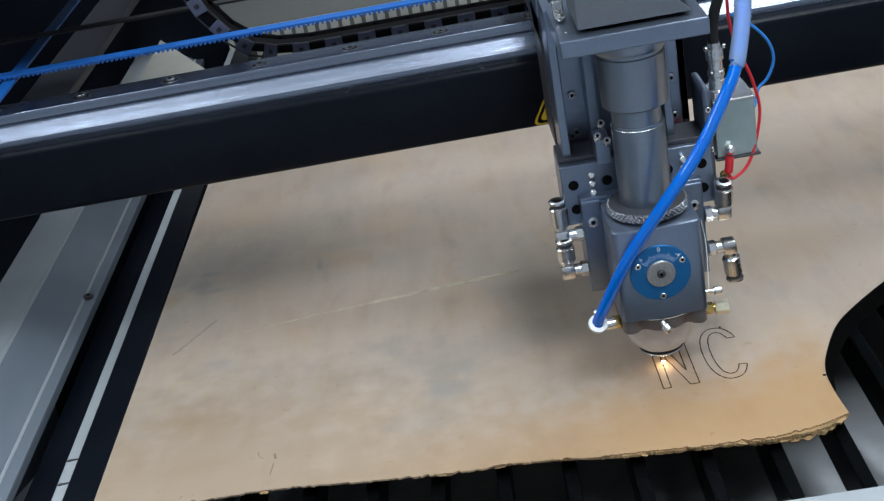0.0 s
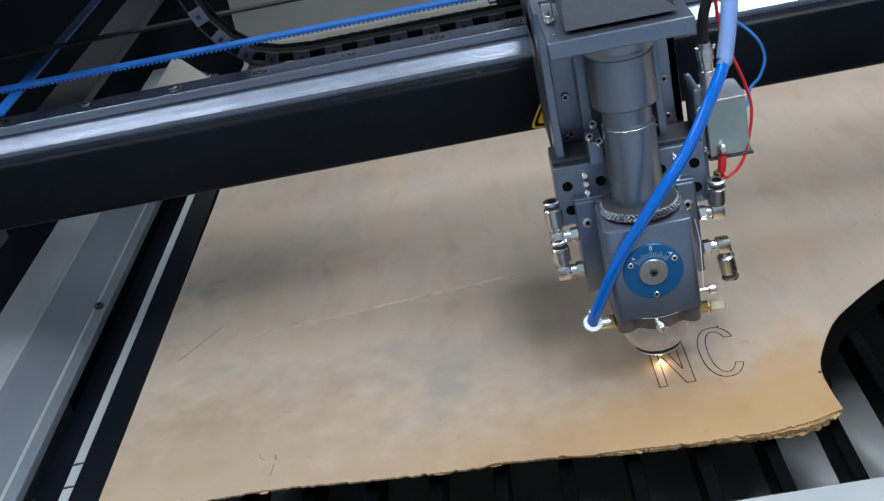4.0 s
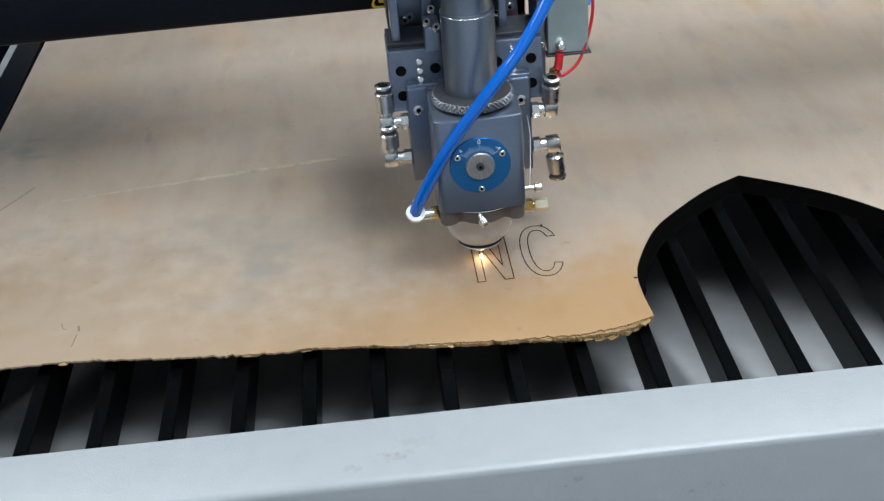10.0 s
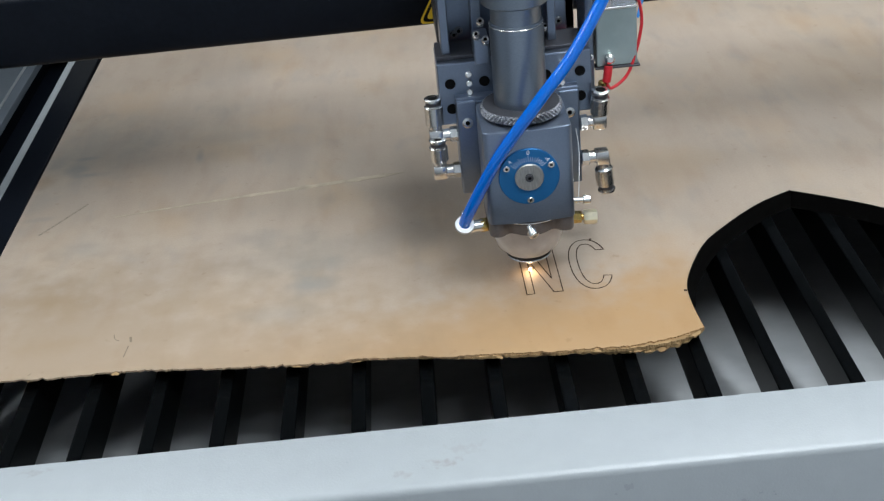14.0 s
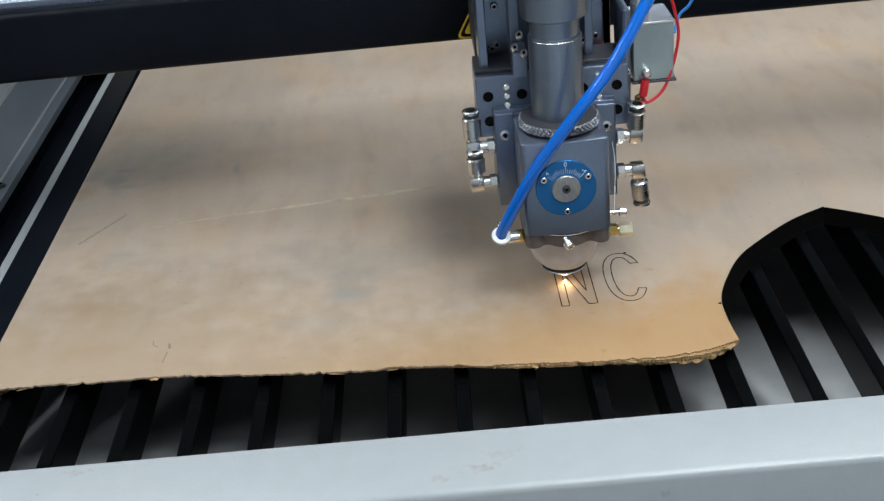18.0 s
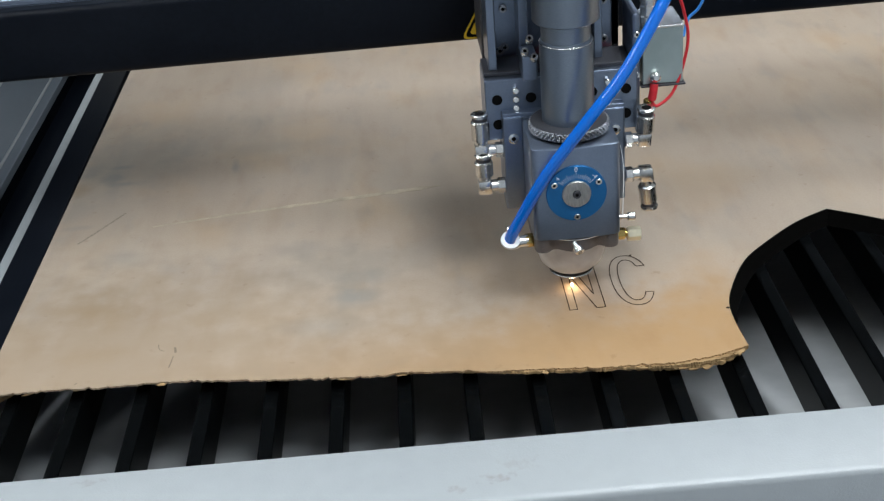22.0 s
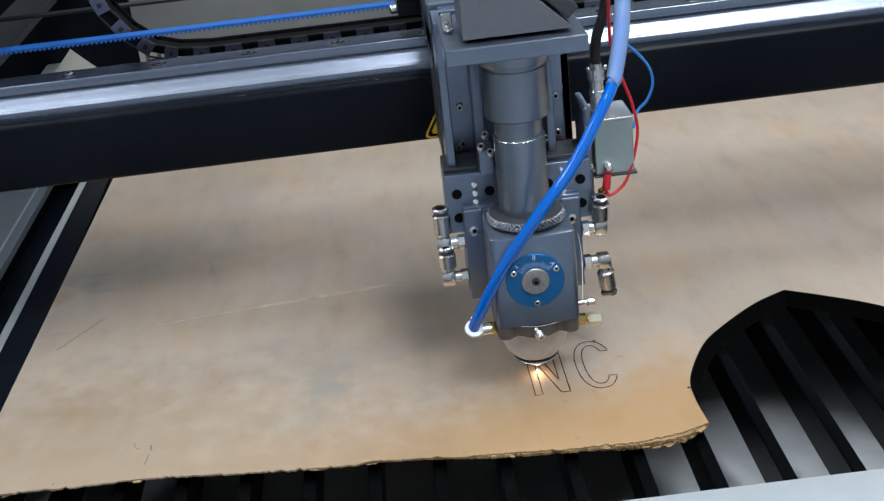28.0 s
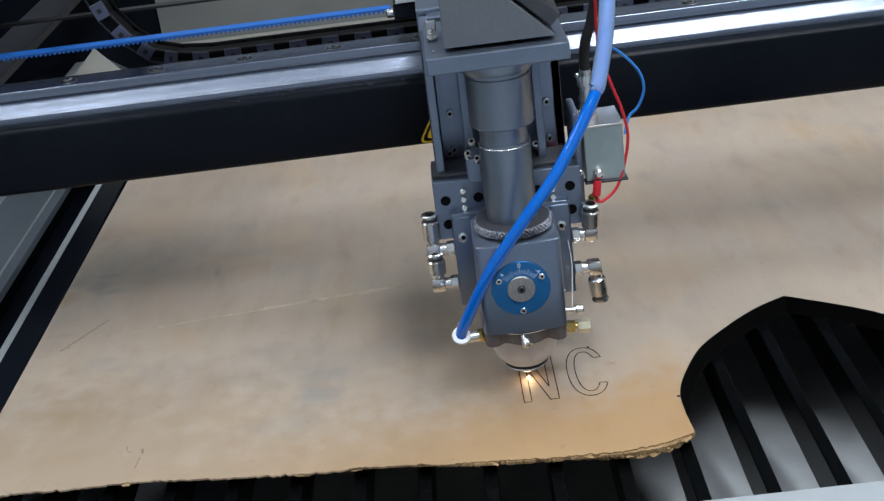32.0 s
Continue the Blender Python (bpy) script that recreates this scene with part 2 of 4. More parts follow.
    c = mix("MIX", c, (0.46, 0.32, 0.19), noise_fac(10, (1.4, 1, 1), 0.52, 0.74, 6, (1, 9, 0)), 0.5)
    c = mix("MIX", c, (0.30, 0.27, 0.24), noise_fac(38, (1.3, 0.55, 1), 0.56, 0.74, 7, (4, 4, 0)), 0.42)
    # brown scorching along the torn edge
    for cx, cy, rx, ry, k in ((0.03, -0.082, 0.18, 0.060, 0.84), (-0.17, -0.082, 0.28, 0.046, 0.62), (0.082, -0.03, 0.045, 0.06, 0.4), (-0.034, -0.068, 0.025, 0.02, 0.25), (0.035, -0.07, 0.02, 0.03, 0.25), (0.072, -0.058, 0.034, 0.047, 0.7), (0.0, -0.058, 0.08, 0.042, 0.45)):
        c = mix("MIX", c, (0.40, 0.245, 0.115), blob(cx, cy, rx, ry, 0.6), k)
    # brown dirt in the near corner, deepened to paint in the light's falloff there
    c = mix("MIX", c, (0.32, 0.24, 0.165), blob(-0.30, -0.035, 0.23, 0.11, 0.7), 0.9)
    c = mix("MULTIPLY", c, (0.80, 0.70, 0.58), noise_fac(34, (1.3, 0.5, 1), 0.52, 0.72, 7, (2, 5, 0)), 0.35)
    c = mix("MULTIPLY", c, (0.72, 0.66, 0.60), noise_fac(120, (1, 1, 1), 0.66, 0.76, 4, (8, 1, 0)), 0.5)
    # grey smudges
    for cx, cy, rx, ry, k in ((-0.145, 0.045, 0.055, 0.024, 0.22), (-0.133, 0.010, 0.020, 0.014, 0.4), (-0.155, -0.02, 0.03, 0.012, 0.25), (-0.10, 0.06, 0.07, 0.02, 0.2),
                              (-0.315, 0.25, 0.05, 0.06, 0.4), (-0.25, 0.26, 0.08, 0.03, 0.12), (-0.318, 0.218, 0.009, 0.012, 0.7), (-0.306, 0.206, 0.016, 0.005, 0.7), (-0.335, 0.17, 0.014, 0.02, 0.3),
                              (-0.293, 0.087, 0.02, 0.012, 0.3), (-0.329, 0.14, 0.012, 0.004, 0.35), (-0.20, 0.25, 0.05, 0.014, 0.2),
                              (-0.161, 0.077, 0.03, 0.013, 0.3), (-0.131, 0.033, 0.022, 0.012, 0.4), (-0.137, 0.010, 0.012, 0.010, 0.5), (-0.314, 0.236, 0.010, 0.004, 0.8), (-0.225, 0.220, 0.003, 0.010, 0.6), (-0.334, 0.228, 0.010, 0.012, 0.6)):
        c = mix("MIX", c, (0.245, 0.238, 0.218), blob(cx, cy, rx, ry), k)
    for cx, cy, rx, ry, k in ((-0.300, 0.027, 0.020, 0.010, 0.5), (-0.286, 0.012, 0.022, 0.012, 0.45), (-0.307, 0.042, 0.016, 0.006, 0.35), (-0.291, -0.028, 0.020, 0.010, 0.42), (-0.342, 0.203, 0.012, 0.012, 0.4), (-0.22, 0.0, 0.03, 0.01, 0.15)):
        c = mix("MIX", c, (0.29, 0.20, 0.115), blob(cx, cy, rx, ry), k)
    nt.links.new(c, b.inputs["Base Color"])
    bp = nt.nodes.new("ShaderNodeBump")
    bp.inputs["Strength"].default_value, bp.inputs["Distance"].default_value = 0.15, 0.0003
    nt.links.new(noise_fac(260, (1, 1, 1), 0.2, 0.8), bp.inputs["Height"])
    nt.links.new(bp.outputs["Normal"], b.inputs["Normal"])
    return m


PLY = board_material()


def smudge(mat, cx, cy, rx, ry, colour, amount):
    """Adds one ragged dirt smudge round (cx, cy) to a material's colour."""
    nt = mat.node_tree
    b = nt.nodes["Principled BSDF"]
    tc = nt.nodes.new("ShaderNodeTexCoord")
    mp = nt.nodes.new("ShaderNodeMapping")
    mp.inputs["Location"].default_value, mp.inputs["Scale"].default_value = (-cx / rx, -cy / ry, 0), (1 / rx, 1 / ry, 0)
    ln = nt.nodes.new("ShaderNodeVectorMath")
    ln.operation = "LENGTH"
    n = nt.nodes.new("ShaderNodeTexNoise")
    n.inputs["Scale"].default_value, n.inputs["Detail"].default_value = 260.0, 6.0
    fade = nt.nodes.new("ShaderNodeMapRange")
    fade.inputs["From Min"].default_value, fade.inputs["From Max"].default_value = 0.2, 1.0
    fade.inputs["To Min"].default_value, fade.inputs["To Max"].default_value = 0.42, 0.0
    cut = nt.nodes.new("ShaderNodeMath")
    cut.operation = "ADD"
    edge = nt.nodes.new("ShaderNodeMapRange")
    edge.inputs["From Min"].default_value, edge.inputs["From Max"].default_value = 0.78, 1.0
    edge.inputs["To Max"].default_value = amount
    x = nt.nodes.new("ShaderNodeMix")
    x.data_type = "RGBA"
    x.inputs[7].default_value = (*colour, 1)
    old = b.inputs["Base Color"].links[0].from_socket
    nt.links.new(tc.outputs["Object"], mp.inputs["Vector"])
    nt.links.new(mp.outputs["Vector"], ln.inputs[0])
    nt.links.new(tc.outputs["Object"], n.inputs["Vector"])
    nt.links.new(ln.outputs["Value"], fade.inputs["Value"])
    nt.links.new(n.outputs["Fac"], cut.inputs[0])
    nt.links.new(fade.outputs["Result"], cut.inputs[1])
    nt.links.new(cut.outputs[0], edge.inputs["Value"])
    nt.links.new(edge.outputs["Result"], x.inputs[0])
    nt.links.new(old, x.inputs[6])
    nt.links.new(x.outputs[2], b.inputs["Base Color"])


for spot in ((-0.062, -0.200, 0.016, 0.008, 0.9), (-0.082, -0.206, 0.010, 0.007, 0.7), (-0.052, -0.190, 0.02, 0.012, 0.4), (-0.262, -0.176, 0.015, 0.006, 0.6)):
    smudge(GREY_PAINT, *spot[:4], (0.26, 0.25, 0.23), spot[4] * 0.7)

# ---- mesh helpers, in millimetres ----
MM = 0.001


def part(name, bm, mat, parent=None, label="", smooth=False):
    me = bpy.data.meshes.new(name)
    bm.to_mesh(me)
    bm.free()
    me.materials.append(mat)
    if smooth:
        for p_ in me.polygons:
            p_.use_smooth = True
        me.set_sharp_from_angle(angle=radians(35))
    ob = new(name, me)
    if parent:
        ob.parent = parent
    if label:
        ob["label"] = label
    return ob


def thing(name, label, category, group="", kind=""):
    return tagged(new(name), label, category, group, kind)


def box(x0, x1, y0, y1, z0, z1, bevel=0.0, bm=None):
    own = bmesh.new()
    bmesh.ops.create_cube(own, size=1, matrix=Matrix.LocRotScale(((x0 + x1) / 2 * MM, (y0 + y1) / 2 * MM, (z0 + z1) / 2 * MM), None, (abs(x1 - x0) * MM, abs(y1 - y0) * MM, abs(z1 - z0) * MM)))
    if bevel:
        bmesh.ops.bevel(own, geom=own.edges[:], offset=bevel * MM, segments=2, profile=0.5, affect="EDGES")
    return join(bm, own)


def join(bm, own):
    if bm is None:
        return own
    me = bpy.data.meshes.new("scratch_mesh")
    own.to_mesh(me)
    own.free()
    bm.from_mesh(me)
    bpy.data.meshes.remove(me)
    return bm


def frame_of(axis):
    return Vector(axis).normalized().to_track_quat("Z", "Y").to_matrix().to_4x4()


def lathe(profile, base=(0, 0, 0), axis=(0, 0, 1), seg=40, bm=None):
    """A solid of revolution: profile rows of (radius, height) along the axis from base."""
    own = bmesh.new()
    rings = []
    m = Matrix.Translation(Vector(base) * MM) @ frame_of(axis)
    for r, h in profile:
        if r < 1e-6:
            rings.append([own.verts.new(m @ Vector((0, 0, h * MM)))])
        else:
            rings.append([own.verts.new(m @ Vector((r * MM * math.cos(2 * math.pi * i / seg), r * MM * math.sin(2 * math.pi * i / seg), h * MM))) for i in range(seg)])
    for a, b in zip(rings, rings[1:]):
        for i in range(seg):
            j = (i + 1) % seg
            if len(a) == 1 and len(b) == 1:
                continue
            if len(a) == 1:
                own.faces.new((a[0], b[j], b[i]))
            elif len(b) == 1:
                own.faces.new((a[i], a[j], b[0]))
            else:
                own.faces.new((a[i], a[j], b[j], b[i]))
    bmesh.ops.recalc_face_normals(own, faces=own.faces[:])
    return join(bm, own)


def rod(r, h0, h1, c=0.5):
    """The profile of a solid round bar with chamfered ends."""
    return [(0, h0), (r - c, h0), (r, h0 + c), (r, h1 - c), (r - c, h1), (0, h1)]


def sweep(points, r, seg=14, steps=8, bm=None, flat=None):
    """A round hose along a smooth line through the points; flat: (half width, half height) for a strap."""
    pts = [Vector(p_) for p_ in points]
    line = []
    for i in range(len(pts) - 1):
        a, b, c, d = pts[max(i - 1, 0)], pts[i], pts[i + 1], pts[min(i + 2, len(pts) - 1)]
        for k in range(steps):
            u = k / steps
            line.append(0.5 * (2 * b + (c - a) * u + (2 * a - 5 * b + 4 * c - d) * u * u + (3 * b - a - 3 * c + d) * u ** 3))
    line.append(pts[-1])
    own = bmesh.new()
    rings = []
    side = None
    for i, p_ in enumerate(line):
        t = (line[min(i + 1, len(line) - 1)] - line[max(i - 1, 0)]).normalized()
        ref = Vector((0, 1, 0)) if abs(t.y) < 0.9 else Vector((1, 0, 0))
        side = (ref - t * ref.dot(t)).normalized() if side is None else (side - t * side.dot(t)).normalized()
        up = t.cross(side)
        ring = []
        for k in range(seg):
            a = 2 * math.pi * k / seg
            ring.append(own.verts.new((p_ + side * math.cos(a) * (r if not flat else flat[0]) + up * math.sin(a) * (r if not flat else flat[1])) * MM))
        rings.append(ring)
    for a, b in zip(rings, rings[1:]):
        for k in range(seg):
            j = (k + 1) % seg
            own.faces.new((a[k], a[j], b[j], b[k]))
    own.faces.new(rings[0][::-1])
    own.faces.new(rings[-1])
    bmesh.ops.recalc_face_normals(own, faces=own.faces[:])
    return join(bm, own)


def prism(outline, z0, z1, m=None, bm=None):
    """An upright solid from a closed outline (x, y), from z0 to z1; m turns it."""
    own = bmesh.new()
    lo = [own.verts.new(Vector((x * MM, y * MM, z0 * MM))) for x, y in outline]
    hi = [own.verts.new(Vector((x * MM, y * MM, z1 * MM))) for x, y in outline]
    n = len(outline)
    own.faces.new(lo[::-1])
    own.faces.new(hi)
    for i in range(n):
        j = (i + 1) % n
        own.faces.new((lo[i], lo[j], hi[j], hi[i]))
    bmesh.ops.recalc_face_normals(own, faces=own.faces[:])
    if m:
        bmesh.ops.transform(own, matrix=m, verts=own.verts[:])
    return join(bm, own)


# from an outline in (x, z) to a solid whose thickness runs along -y
FRONT = Matrix(((1, 0, 0, 0), (0, 0, -1, 0), (0, 1, 0, 0), (0, 0, 0, 1)))


def cap_screw(place, axis, r, h, parent, mat=None, name="screw", label=""):
    """A socket-head screw: a chamfered round head with a hollow six-sided drive."""
    bm = lathe([(r, 0), (r, h * 0.85), (r * 0.88, h), (r * 0.44, h), (r * 0.4, h * 0.45), (0, h * 0.45)], place, axis, 14)
    bm.faces.ensure_lookup_table()
    for f_ in bm.faces[42:]:
        f_.material_index = 1
    ob = part(name, bm, mat or NICKEL, parent, label, True)
    ob.data.materials.append(BLACK_PRINT)
    return ob


def hex_nut(place, axis, r, h, bm=None):
    return lathe([(0, 0), (r * 0.9, 0), (r, h * 0.12), (r, h * 0.88), (r * 0.9, h), (0, h)], place, axis, 6, bm)

# ---- the workshop round the machine ----
FLOOR = -850
R0X, R1X, R0Y, R1Y, RT = -4600, 3400, -3200, 3600, CEIL * 1000


def room_slab(name, label, dims, mat):
    return tagged(part(name, box(*dims), mat), label, name.split("_")[0], kind="structure")


room_slab("floor", "grey concrete workshop floor", (R0X, R1X, R0Y, R1Y, FLOOR - 60, FLOOR), CONCRETE)
room_slab("ceiling", "white painted workshop ceiling", (R0X, R1X, R0Y, R1Y, RT, RT + 60), WHITEWASH)
room_slab("wall_north", "pale painted workshop wall", (R0X, R1X, R1Y, R1Y + 80, FLOOR, RT), PLASTER)
room_slab("wall_south", "pale painted workshop wall", (R0X, R1X, R0Y - 80, R0Y, FLOOR, RT), PLASTER)
room_slab("wall_east", "pale painted workshop wall", (R1X, R1X + 80, R0Y, R1Y, FLOOR, RT), PLASTER)
room_slab("wall_west", "pale painted workshop wall", (R0X - 80, R0X, R0Y, R1Y, FLOOR, RT), PLASTER)
for lx, ly, sx_, sy_, watts in LAMPS:
    lamp = thing("ceiling_lamp", "white fluorescent ceiling lamp, switched on", "lamp", "ceiling lamps of the workshop")
    hx, hy = sx_ * 500 + 20, sy_ * 500 + 20
    part("housing", box(lx * 1000 - hx, lx * 1000 + hx, ly * 1000 - hy, ly * 1000 + hy, RT - 70, RT, 4), WHITE_PLASTIC, lamp)
    part("diffuser", box(lx * 1000 - hx + 20, lx * 1000 + hx - 20, ly * 1000 - hy + 20, ly * 1000 + hy - 20, RT - 84, RT - 70, 3), TUBE_GLOW, lamp)

# ---- the machine's cabinet ----
SKEW = radians(-0.8)
cabinet = thing("laser_cutter_cabinet", "pale grey painted sheet steel cabinet of a laser cutter", "machine")
cabinet.rotation_euler.z = SKEW
bm = box(-760, 1150, -217, -170.2, -60, 18.5, 0)
long_edges = [e for e in bm.edges if all(v.co.z > 0.0 for v in e.verts) and abs(e.verts[0].co.x - e.verts[1].co.x) > 0.1]
bmesh.ops.bevel(bm, geom=[e for e in long_edges if e.verts[0].co.y < -0.2], offset=0.004, segments=4, profile=0.5, affect="EDGES")
part("front_sill", bm, GREY_PAINT, cabinet, "pale grey textured sill with a rounded front edge", True)
part("front_panel", box(-760, 1150, -214, -190, FLOOR, -60), GREY_PAINT, cabinet)
part("tray", prism([(170.1, -44), (170.1, -48), (-900, -334), (-900, -330)], -500, 1000, Matrix(((0, 0, 1, 0), (-1, 0, 0, 0), (0, 1, 0, 0), (0, 0, 0, 1)))), TRAY, cabinet, "grey sheet steel chute sloping down under the bars")
part("rear_panel", box(-760, 1150, 905, 925, FLOOR, 302), BLACK_PAINT, cabinet)
part("rear_plate", box(-385, 1000, 898, 904.6, -40, 300), OLIVE, cabinet, "dull grey plate on the rear wall")
# added beige block; its pale colour stands for light on the ledge behind the beam
part("lit_ledge_patch", prism([(-426, 728), (-422, 520), (-322, 520), (-352, 580)], 0.4, 60), BEIGE, cabinet, "pale added piece for the brightly lit far end of the side ledge")
part("side_panel", box(-780, -760, -214, 925, FLOOR, 120), GREY_SHADED, cabinet)
part("side_panel", box(1150, 1170, -214, 925, FLOOR, 120), GREY_SHADED, cabinet)
# long folded sheet along the left
part("side_ledge", box(-503, -466, -168, 905, -8, 0, 1.2), GREY_PAINT, cabinet, "pale folded steel ledge")
# same sheet as the ledge; fold and flange coloured darker to stand for shade
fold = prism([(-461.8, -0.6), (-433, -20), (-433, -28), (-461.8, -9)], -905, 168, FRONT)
part("side_fold", fold, GREY_SHADED, cabinet, "sloping fold of the pale side sheet, toned darker for shade")
part("side_flange", box(-432.8, -422.5, -168, 905, -28, -20, 1), GREY_SHADED, cabinet)
part("rolled_edge", sweep([(-464.4, -168, -2.6), (-464.4, 200, -2.6), (-464.4, 905, -2.6)], 3.0, 14, 2), GREY_PAINT, cabinet, "", True)
# thin pale bead added in place of the highlight line along the bend
part("fold_highlight", sweep([(-433, -168, -20.4), (-433, 200, -20.4), (-433, 905, -20.4)], 1.5, 12, 2), GREY_PAINT, cabinet, "", True)
part("channel_floor", box(-402, -384.3, -168, 905, -39.6, -36, 0.5), DARK_METAL, cabinet)
part("side_channel", box(-424, -384, -168, 905, -66, -40), BLACK_PAINT, cabinet)
part("side_strip", box(-384, -373.6, -168, 905, -18, -10, 0.5), GREY_PAINT, cabinet, "pale steel strip with two pencil lines")
part("side_bar", box(-372, -350, -168, 905, -24, -2.5, 1), BLACK_PAINT, cabinet, "black painted edge bar")
part("outer_wall", box(-560, -503.5, -168, 905, -60, -12), BLACK_PAINT, cabinet)
part("side_guide", box(-474, -431, 330, 905, 112, 120, 1), DARK_METAL, cabinet, "dull steel guide strip along the side")
# out of view, added only to keep lamp light off the side belt
part("belt_shade_plate", box(-640, -300, 140, 480, 268, 274, 1), BLACK_PAINT, cabinet, "unseen black plate added to shade the side belt")
# unseen hood, added to keep the back and its reflections dark
part("added_rear_hood", box(-760, 1150, 640, 925, 620, 640, 2), BLACK_PAINT, cabinet, "unseen black hood added over the back of the machine")
# cheeks added so that the unseen hood has something to rest on
for x in (-780, 1150):
    part("added_hood_cheek", box(x, x + 20, 640, 925, 120, 640, 2), BLACK_PAINT, cabinet, "unseen black side cheek added to carry the hood")
cap_screw((-429.5, 268, -20.5), (0.1, 0, 1), 4, 3.5, cabinet, DARK_METAL)
cap_screw((-429.5, 568, -20.5), (0.1, 0, 1), 4, 3.5, cabinet, DARK_METAL)
for yy in (13, -12.5):
    part("pencil_mark", prism([(-385, yy - 0.9), (-382, yy - 1.5), (-376, yy - 0.5), (-373.8, yy), (-376, yy + 0.7), (-382, yy + 0.9)], -10, -9.6), PENCIL, cabinet)
# ---- bars that carry the board ----
slat_table = thing("slat_table", "row of black anodised support bars over the tray", "support table")
slat_table.rotation_euler.z = SKEW
bm = box(-4, 4, -168, 900, -38, -10.4, 1.2)
first = part("slat", bm, BLACK_BAR, slat_table)
for i in range(-2, 31):
    ob = first if i == -2 else new("slat", first.data)
    ob.parent = slat_table
    ob.location = ((-258.4 + 38.05 * i) * MM, 0, 0)
part("slat_holder", box(-350, 960, 885, 900, -60, -38), BLACK_PAINT, slat_table)
part("slat_holder", box(-350, 960, -168, -160, -60, -38), BLACK_PAINT, slat_table)

# ---- the board ----
board = thing("plywood_board", "stained tan plywood board with torn front edge on bars", "board")


def smooth_line(points, steps):
    pts = [Vector((x, y, 0)) for x, y in points]
    out = []
    for i in range(len(pts) - 1):
        a, b, c, d = pts[max(i - 1, 0)], pts[i], pts[i + 1], pts[min(i + 2, len(pts) - 1)]
        for k in range(steps):
            u = k / steps
            p_ = 0.5 * (2 * b + (c - a) * u + (2 * a - 5 * b + 4 * c - d) * u * u + (3 * b - a - 3 * c + d) * u ** 3)
            out.append((p_.x, p_.y))
    out.append(points[-1])
    return out


FRONT_LINE = [(-350, -60), (-304, -61), (-274, -62.5), (-242, -64.5), (-210, -67.5), (-177, -71.8), (-146, -75.5), (-114, -77.4), (-82, -80.2), (-51, -84), (-20, -88), (11, -91), (42, -91.5), (60, -90.2), (75, -88), (88, -84)]
NOTCH_LEFT = [(88, -84), (87, -59), (88, -40), (94, -21), (109, 8), (127, 28), (155, 52), (180, 66)]
NOTCH_RIGHT = [(180, 66), (201, 52), (226, 33), (245, 13), (262, -10), (278, -40), (288, -88)]


def torn(backs, rough, seed):
    """The front edge of one ply, set back or proud and frayed; backs: its offsets from the far end to the cut-out."""
    line = smooth_line(FRONT_LINE, 48)
    out = []
    for i, (x, y) in enumerate(line):
        n = noise.fractal(Vector((x * 0.02, seed, 0)), 1.0, 2.0, 3) * 2.2 + noise.noise(Vector((x * 0.3, seed, 7))) * rough + noise.noise(Vector((x * 0.9, seed, 11))) * 1.1 * rough
        chip = max(0, noise.noise(Vector((x * 0.055, seed, 3))) - 0.3) * 7 + max(0, noise.noise(Vector((x * 0.17, seed, 5))) - 0.25) * 4
        edge = min(1, (x + 350) / 20) * min(1, (88 - x) / 6 + 0.15)
        out.append((x, y + edge * (n * 0.6 + chip) + min(1, (x + 350) / 20) * np.interp(x, [-140, -95, -55, 15, 40, 70, 88], backs)))
    return out


def ply_outline(backs, rough, seed, inset=0):
    left = [(x + inset * 0.75, y - inset * 0.75) for x, y in smooth_line(NOTCH_LEFT, 8)[1:] if y > -83 + max(0, backs[-1])]
    right = [(x - inset * 0.5, y - inset * 0.9) for x, y in smooth_line(NOTCH_RIGHT, 6)[1:]]
    return torn(backs, rough, seed) + left + right + [(420, -90), (900, -90), (900, 745), (-332, 745)]


part("top_ply", prism(ply_outline((0, 0, 0, 0, 0, 0, 2), 1.3, 1.7), -1.1, 0), PLY, board)
part("core_ply", prism(ply_outline((6, 3, 0.6, -0.5, -1.8, -2.0, 2), 1.3, 5.2, -0.3), -2.8, -1.12), VENEER, board, "frayed brown inner ply")
part("core_ply", prism(ply_outline((10, 9, 6, 4, -0.5, -2.6, 5), 1.8, 7.7, -0.3), -5.5, -2.82), VENEER, board, "frayed brown inner ply")
part("bottom_ply", prism(ply_outline((16, 16, 15, 14, 12, 13, 20), 2.5, 9.4, -0.3), -10, -5.52), VENEER, board, "frayed brown bottom ply")
# charred wall of the cut-out
rim = bmesh.new()
wall = smooth_line(NOTCH_LEFT, 8)[4:] + smooth_line(NOTCH_RIGHT, 6)[1:]
rows_ = []
for k, (x, y) in enumerate(wall):
    fade = min(1, k / 12)
    top = rim.verts.new((x * MM, y * MM, 0.0004))
    mid = rim.verts.new(((x + 0.5 * fade * (1 if x < 181 else -1)) * MM, (y - 0.6) * MM, 0.0002))
    low = rim.verts.new(((x + 5.0 * fade * (1 if x < 181 else -0.5)) * MM, (y - 1.5 * fade) * MM, -0.0108))
    rows_.append((top, mid, low))
for a, b in zip(rows_, rows_[1:]):
    for k in range(2):
        rim.faces.new((a[k], b[k], b[k + 1], a[k + 1]))
bmesh.ops.solidify(rim, geom=rim.faces[:], thickness=0.0008)
part("charred_rim", rim, CHAR, board, "burnt black wall of the cut-out", True)
